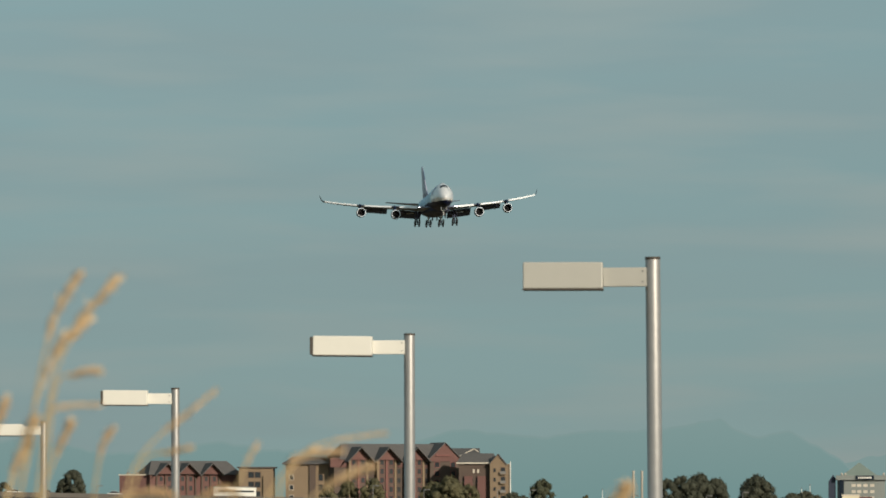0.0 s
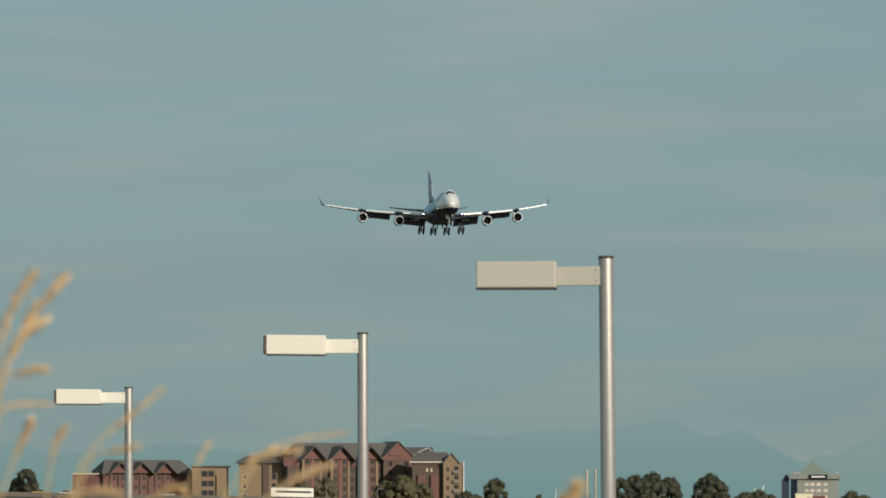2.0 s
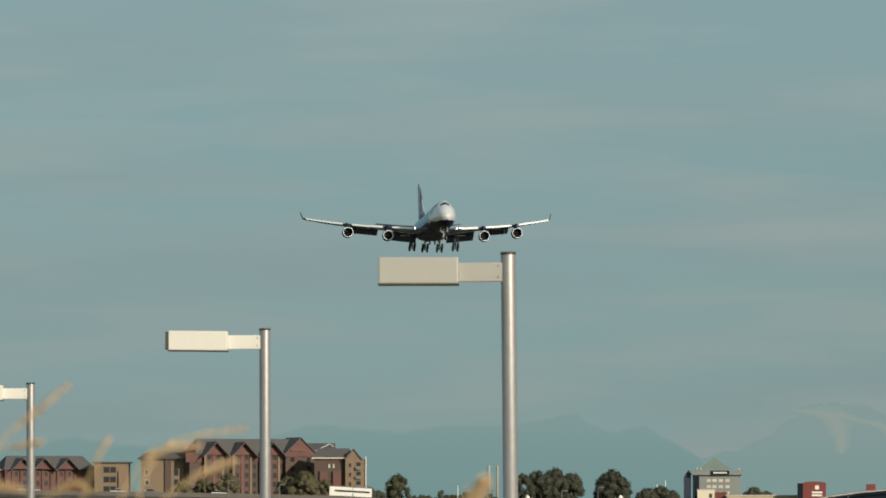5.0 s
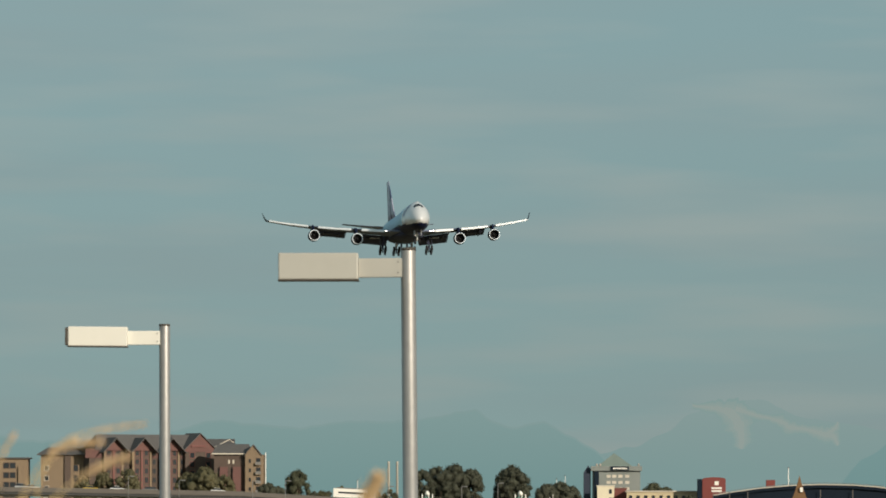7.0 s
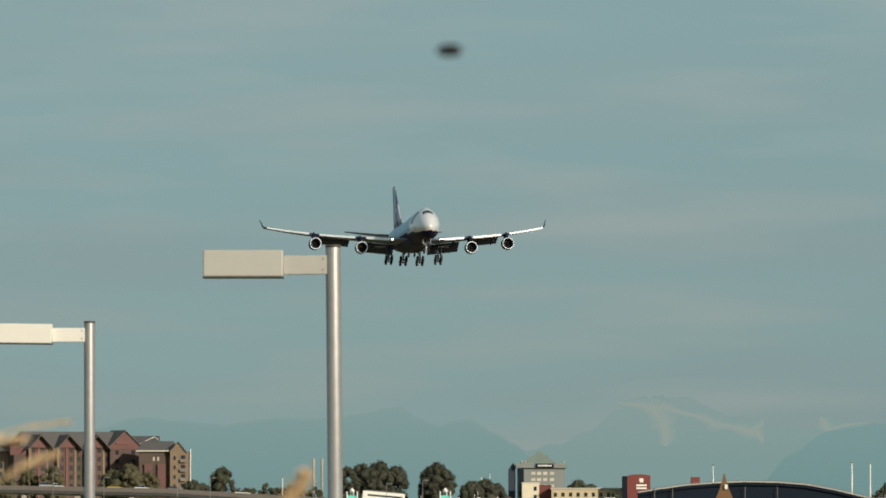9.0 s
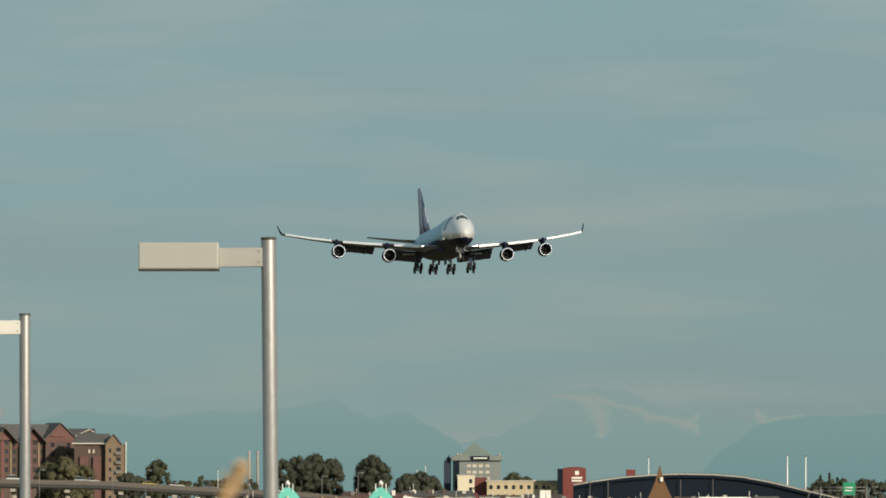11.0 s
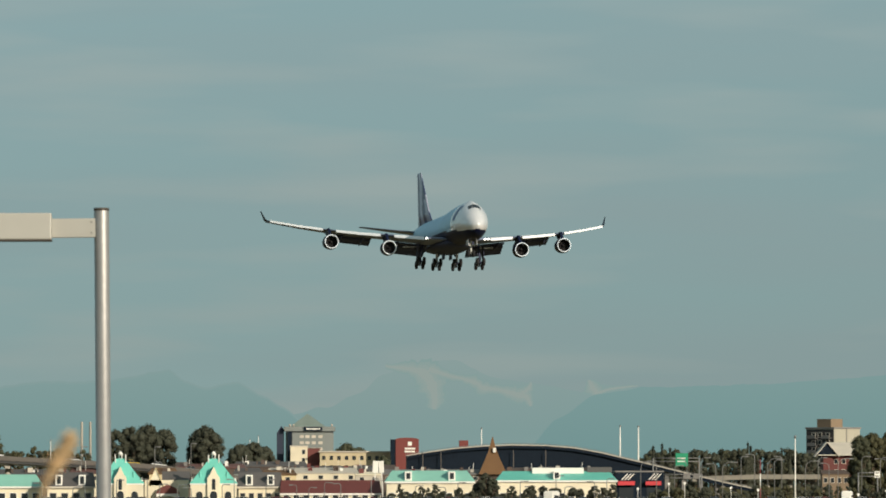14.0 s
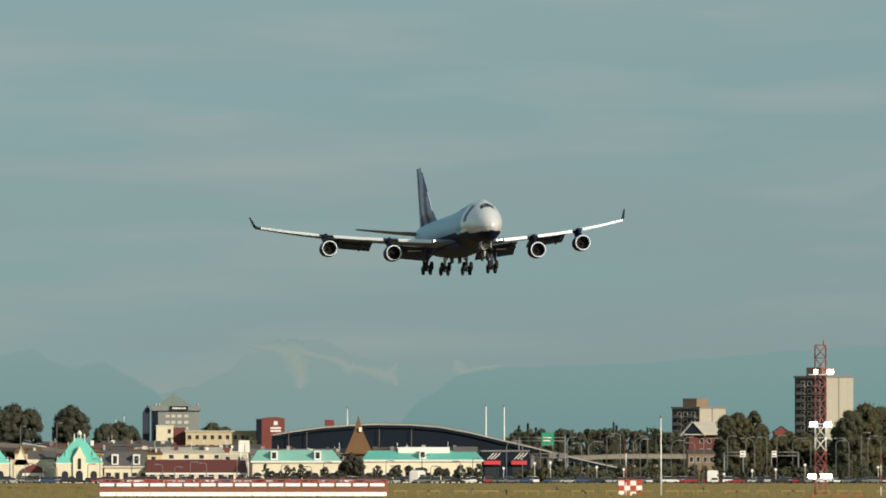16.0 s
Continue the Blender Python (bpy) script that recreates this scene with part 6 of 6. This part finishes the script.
M_FENCE = mat("weathered_yellow_paint", (0.26, 0.19, 0.07), 0.85)
for k in range(26):
    u = 560 + k * 34 + 9 * math.sin(k * 2.3)
    bm = bmesh.new()
    soft_box(bm, X(u, FD), X(u + 24, FD), -0.05, 0.05, Z(972, FD), Z(969.5, FD), 0.02)
    part("rail", bm, M_FENCE, fence)
    for uu in (u + 2, u + 22):
        bm = bmesh.new()
        box(bm, X(uu, FD) - 0.05, X(uu, FD) + 0.05, -0.04, 0.04, 0, Z(970.5, FD))
        part("post", bm, M_FENCE, fence)
for u, v in ((700, 966), (850, 962), (1110, 964), (900, 970), (760, 968)):
    bm = bmesh.new()
    tube(bm, [(0, 0, 0), (0, 0, 0.5), (0, 0, 0.52), (0, 0, Z(v, 1180))], [0.08, 0.08, 0.2, 0.16], 10)
    single("marker_light", bm, M_HEADSIDE, "small dark airfield marker light in the grass", "marker", pose(X(u, 1180), 1180, 0), "airfield markers")
# slim marker poles
for u, v, d in ((972, 878, 1100), (1425, 905, 1090)):
    pole = thing("marker_pole", pose(X(u, d), d, 0), "slim red and white marker pole in the airfield grass", "pole", "airfield poles")
    top = Z(v, d)
    for k in range(4):
        bm = bmesh.new()
        tube(bm, [(0, 0, top * k / 4), (0, 0, top * (k + 1) / 4)], 0.055, 8)
        part("band", bm, M_WHITE if (k % 2 == 0) else M_MAST, pole)
# grass tufts over the airfield
rng = random.Random(21)
verts, faces = [], []
for _ in range(26000):
    d = 960 * (2300 / 960) ** rng.random()
    u = rng.uniform(-250, 1500)
    if 20 < u < 570 and 1030 < d < 1100:
        continue
    x, s, h = X(u, d), rng.uniform(0.15, 0.5), rng.uniform(0.12, 0.42)
    k = len(verts)
    verts += [(x - s, d, 0), (x + s, d, 0), (x + rng.uniform(-s, s), d + 0.1, h)]
    faces.append((k, k + 1, k + 2))
me = bpy.data.meshes.new("grass_tufts")
me.from_pydata(verts, [], faces)
me.materials.append(mat("dry_grass_blades", (0.20, 0.145, 0.055), 0.9, 0, 0.3, 1, second=(0.085, 0.085, 0.03), island=True))
tagged(new("grass_tufts", me), "dry brown and green grass tufts on the airfield", "grass", kind="stuff")

# ---- reed grass beside the camera ----
GD = 9.0


def ground_z(x, y):
    return 1.35 * math.exp(-(x * x + y * y) / 256)


def reed(line, d, plume_from, fluff, seed, straw):
    """A dry reed: a thin stem up from the ground and a feathery seed head along its end."""
    pts = [(X(u, d), d, Z(v, d)) for u, v in line]
    first = Vector(pts[0])
    base = Vector((first.x - 0.15 * (pts[1][0] - pts[0][0]) - 0.05, d + 0.02, 0))
    base.z = ground_z(base.x, base.y)
    way = [(first - base) * (k / 6) for k in range(6)] + smooth([Vector(p) - base for p in pts], 8)
    t = thing("reed_grass", Matrix.Translation(base), "tall dry straw-coloured reed grass with a feathery seed head", "grass", "reeds beside the camera")
    bm = bmesh.new()
    n = len(way)
    tube(bm, way, [0.0018 * (1 - 0.6 * i / n) for i in range(n)], 5)
    part("stem", bm, M_STEM, t)
    rng = random.Random(seed)
    verts, faces = [], []
    start = int(n - 8 * (len(line) - 1) * (1 - plume_from))
    for i in range(max(2, start), n - 1):
        k0 = (i - start) / max(1, n - 1 - start)
        size = fluff * (0.35 + 0.9 * math.sin(math.pi * min(1, 0.12 + 0.88 * k0)) ** 0.7)
        along = (way[i + 1] - way[i])
        for _ in range(4 if fluff > 0.011 else 6):
            p = way[i] + along * rng.random()
            out = Vector((rng.uniform(-1, 1), rng.uniform(-1, 1), rng.uniform(-0.9, 0.6))).normalized()
            tip = p + along.normalized() * size * rng.uniform(0.5, 1.4) + out * size * rng.uniform(0.15, 0.75)
            w = out.cross(along).normalized() * 0.0013
            k = len(verts)
            verts += [p - w, p + w, tip + w * 1.5, tip - w * 1.5]
            faces.append((k, k + 1, k + 2, k + 3))
    me = bpy.data.meshes.new("seed_head")
    me.from_pydata(verts, [], faces)
    me.materials.append(straw)
    child("seed_head", me, t, pose(0, 0, 0))
    return t


def at0(*pts):
    return [(x - 1350, y - 21.5) for x, y in pts]


REEDS = [
    (at0((30, 900), (62, 700), (88, 580), (112, 525), (136, 488)), 9.0, 0.38, 0.018),
    (at0((55, 900), (85, 680), (118, 600), (150, 545), (200, 492)), 9.2, 0.45, 0.022),
    (at0((70, 880), (88, 690), (120, 662), (160, 656)), 9.1, 0.5, 0.013),
    (at0((30, 880), (60, 760), (100, 722), (170, 716)), 9.4, 0.55, 0.008),
    (at0((10, 900), (40, 800), (70, 700), (110, 610), (150, 575)), 9.3, 0.5, 0.022),
    (at0((70, 900), (95, 830), (118, 775), (128, 755)), 9.6, 0.4, 0.014),
    (at0((10, 900), (22, 850), (45, 790), (60, 750)), 8.8, 0.3, 0.02),
    (at0((160, 900), (168, 840), (178, 790), (196, 760)), 9.8, 0.45, 0.010),
    (at0((212, 900), (228, 830), (270, 775), (320, 735), (375, 690)), 9.5, 0.5, 0.009),
    (at0((225, 880), (250, 812), (290, 800), (330, 792)), 9.7, 0.5, 0.007),
    (at0((405, 900), (430, 830), (455, 785)), 10.0, 0.45, 0.007),
    (at0((468, 900), (505, 838), (545, 808), (600, 800)), 9.2, 0.35, 0.019),
    (at0((500, 870), (545, 800), (610, 778), (690, 768)), 9.9, 0.55, 0.006),
    (at0((520, 910), (570, 868), (610, 845), (660, 826)), 9.1, 0.3, 0.014),
    (at0((1050, 984), (1068, 929), (1084, 899), (1100, 874)), 9.0, 0.2, 0.026),
    (at0((1040, 996), (1060, 941), (1078, 911), (1092, 890)), 9.1, 0.2, 0.024),
    (at0((150, 920), (200, 885), (250, 872), (300, 876)), 9.0, 0.3, 0.012),
    (at0((320, 920), (350, 885), (390, 868), (420, 880)), 9.3, 0.3, 0.012),
    (at0((-30, 900), (-20, 800), (0, 740), (12, 712)), 9.2, 0.4, 0.014),
]
reeds = []
for i, (line, d, start, fluff) in enumerate(REEDS):
    reeds.append(reed(line, d, start, fluff * 0.62, 300 + i, M_STRAW))

# ---- flying insect ----
insect = thing("flying_insect", pose(0, 8, 3.2), "small dark flying insect close to the camera", "insect")
bm = bmesh.new()
rings(bm, [[(x, r * math.cos(2 * math.pi * k / 10), r * math.sin(2 * math.pi * k / 10)) for k in range(10)] for x, r in ((-0.011, 0.001), (-0.008, 0.004), (-0.002, 0.0055), (0.005, 0.0045), (0.009, 0.003), (0.011, 0.001))])
part("body", bm, M_TYRE, insect)
for s in (-1, 1):
    bm = bmesh.new()
    put(bm, [(0.002, 0, 0.004), (0.010, s * 0.008, 0.005), (-0.004, s * 0.014, 0.005), (-0.014, s * 0.006, 0.004)], [(0, 1, 2, 3)])
    bmesh.ops.solidify(bm, geom=bm.faces[:], thickness=0.0004)
    part("wing", bm, M_HEADSIDE, insect)


# ---- what moves ----
FLIGHT = [  # seconds, x, y, height, bank, heading, pitch
    (0, -95.40, 2682.9, 101.87, -2.02, 7.57, -2.20),
    (0.5, -90.44, 2647.0, 100.09, -2.23, 7.42, -2.33),
    (1, -85.54, 2611.0, 98.11, -1.96, 7.30, -1.96),
    (1.5, -80.60, 2575.1, 96.37, -1.31, 7.23, -1.87),
    (2, -75.80, 2539.2, 94.39, -0.25, 7.15, -1.95),
    (2.5, -71.03, 2503.3, 92.50, 0.54, 7.16, -1.74),
    (3, -66.18, 2467.4, 90.49, 0.69, 7.16, -1.99),
    (5.5, -41.60, 2287.8, 80.23, 0.03, 7.41, -3.05),
    (6, -36.67, 2251.9, 78.74, 0.61, 7.54, -2.79),
    (6.5, -31.61, 2216.0, 77.18, 0.35, 7.42, -2.64),
    (7, -26.58, 2180.1, 75.64, -0.50, 7.34, -2.40),
    (7.5, -21.52, 2144.2, 74.01, -1.49, 7.23, -2.37),
    (8, -16.46, 2108.3, 72.21, -1.88, 7.18, -2.39),
    (8.5, -11.54, 2072.4, 70.44, -1.36, 7.04, -2.26),
    (9, -6.50, 2036.4, 68.47, -0.25, 7.10, -2.45),
    (11.5, 18.52, 1856.9, 59.22, -0.94, 7.69, -2.20),
    (12, 23.51, 1821.0, 57.39, -1.00, 7.66, -2.67),
    (12.5, 28.53, 1785.1, 55.59, -0.09, 7.71, -2.84),
    (13, 33.53, 1749.1, 53.76, 0.70, 7.74, -2.99),
    (13.5, 38.54, 1713.2, 52.22, 1.07, 7.93, -2.67),
    (14, 43.58, 1677.3, 50.62, 0.62, 7.93, -2.21),
    (14.5, 48.56, 1641.4, 48.82, -0.42, 7.95, -1.88),
    (15, 53.64, 1605.5, 46.98, -1.35, 8.07, -1.65),
    (15.5, 58.67, 1569.6, 45.01, -1.86, 7.94, -2.01),
    (16, 63.64, 1533.7, 42.97, -1.53, 7.93, -2.18),
]


def motions():
    walk(jet, [(t, pose(x, y, z, 0, 0, yaw) @ pose(0, 0, 0, pitch) @ pose(0, 0, 0, 0, bank, 0)) for t, x, y, z, bank, yaw, pitch in FLIGHT])
    speed = 91.5                                   # bearing units a second along the raised road
    us, vs = [p[0] for p in road_prof], [p[1] for p in road_prof]

    def on_road(u, y):
        v = float(np.interp(u, us, vs))
        return pose(X(u, RD), y, Z(v, RD) - 0.34, 0, math.degrees(math.atan((float(np.interp(u + 20, us, vs)) - v) / 20)), 0)

    ticks = [0.5 * k for k in range(33)]
    walk(moving_bus, [(t, on_road(-934 + 92 * t, RD - 3)) for t in ticks])
    for thing_, (u, _, _) in zip(road_cars, ROAD_CARS):
        walk(thing_, [(t, on_road(u + 88 * (t - 9), RD - 3)) for t in ticks])
    # the insect crosses the view once, on a straight way
    d = 8.0
    for_x, for_v = -4890.0, 1040.0
    walk(insect, [(t, pose(X(11 + for_x * (t - 9), d), d, Z(90 + for_v * (t - 9) * (1 if abs(t - 9) < 0.6 else 0.35), d), 0, 0, 180)) for t in (0.0, 8.5, 9.0, 9.5, 16.0)])
    # a light wind in the reeds
    for k, r in enumerate(reeds):
        rest = r.matrix_basis.copy()
        walk(r, [(t, rest @ pose(0, 0, 0, 0, 0.075 * math.sin(1.7 * t + 0.9 * k) + 0.04 * math.sin(3.9 * t + k), 0)) for t in ticks])


motions()
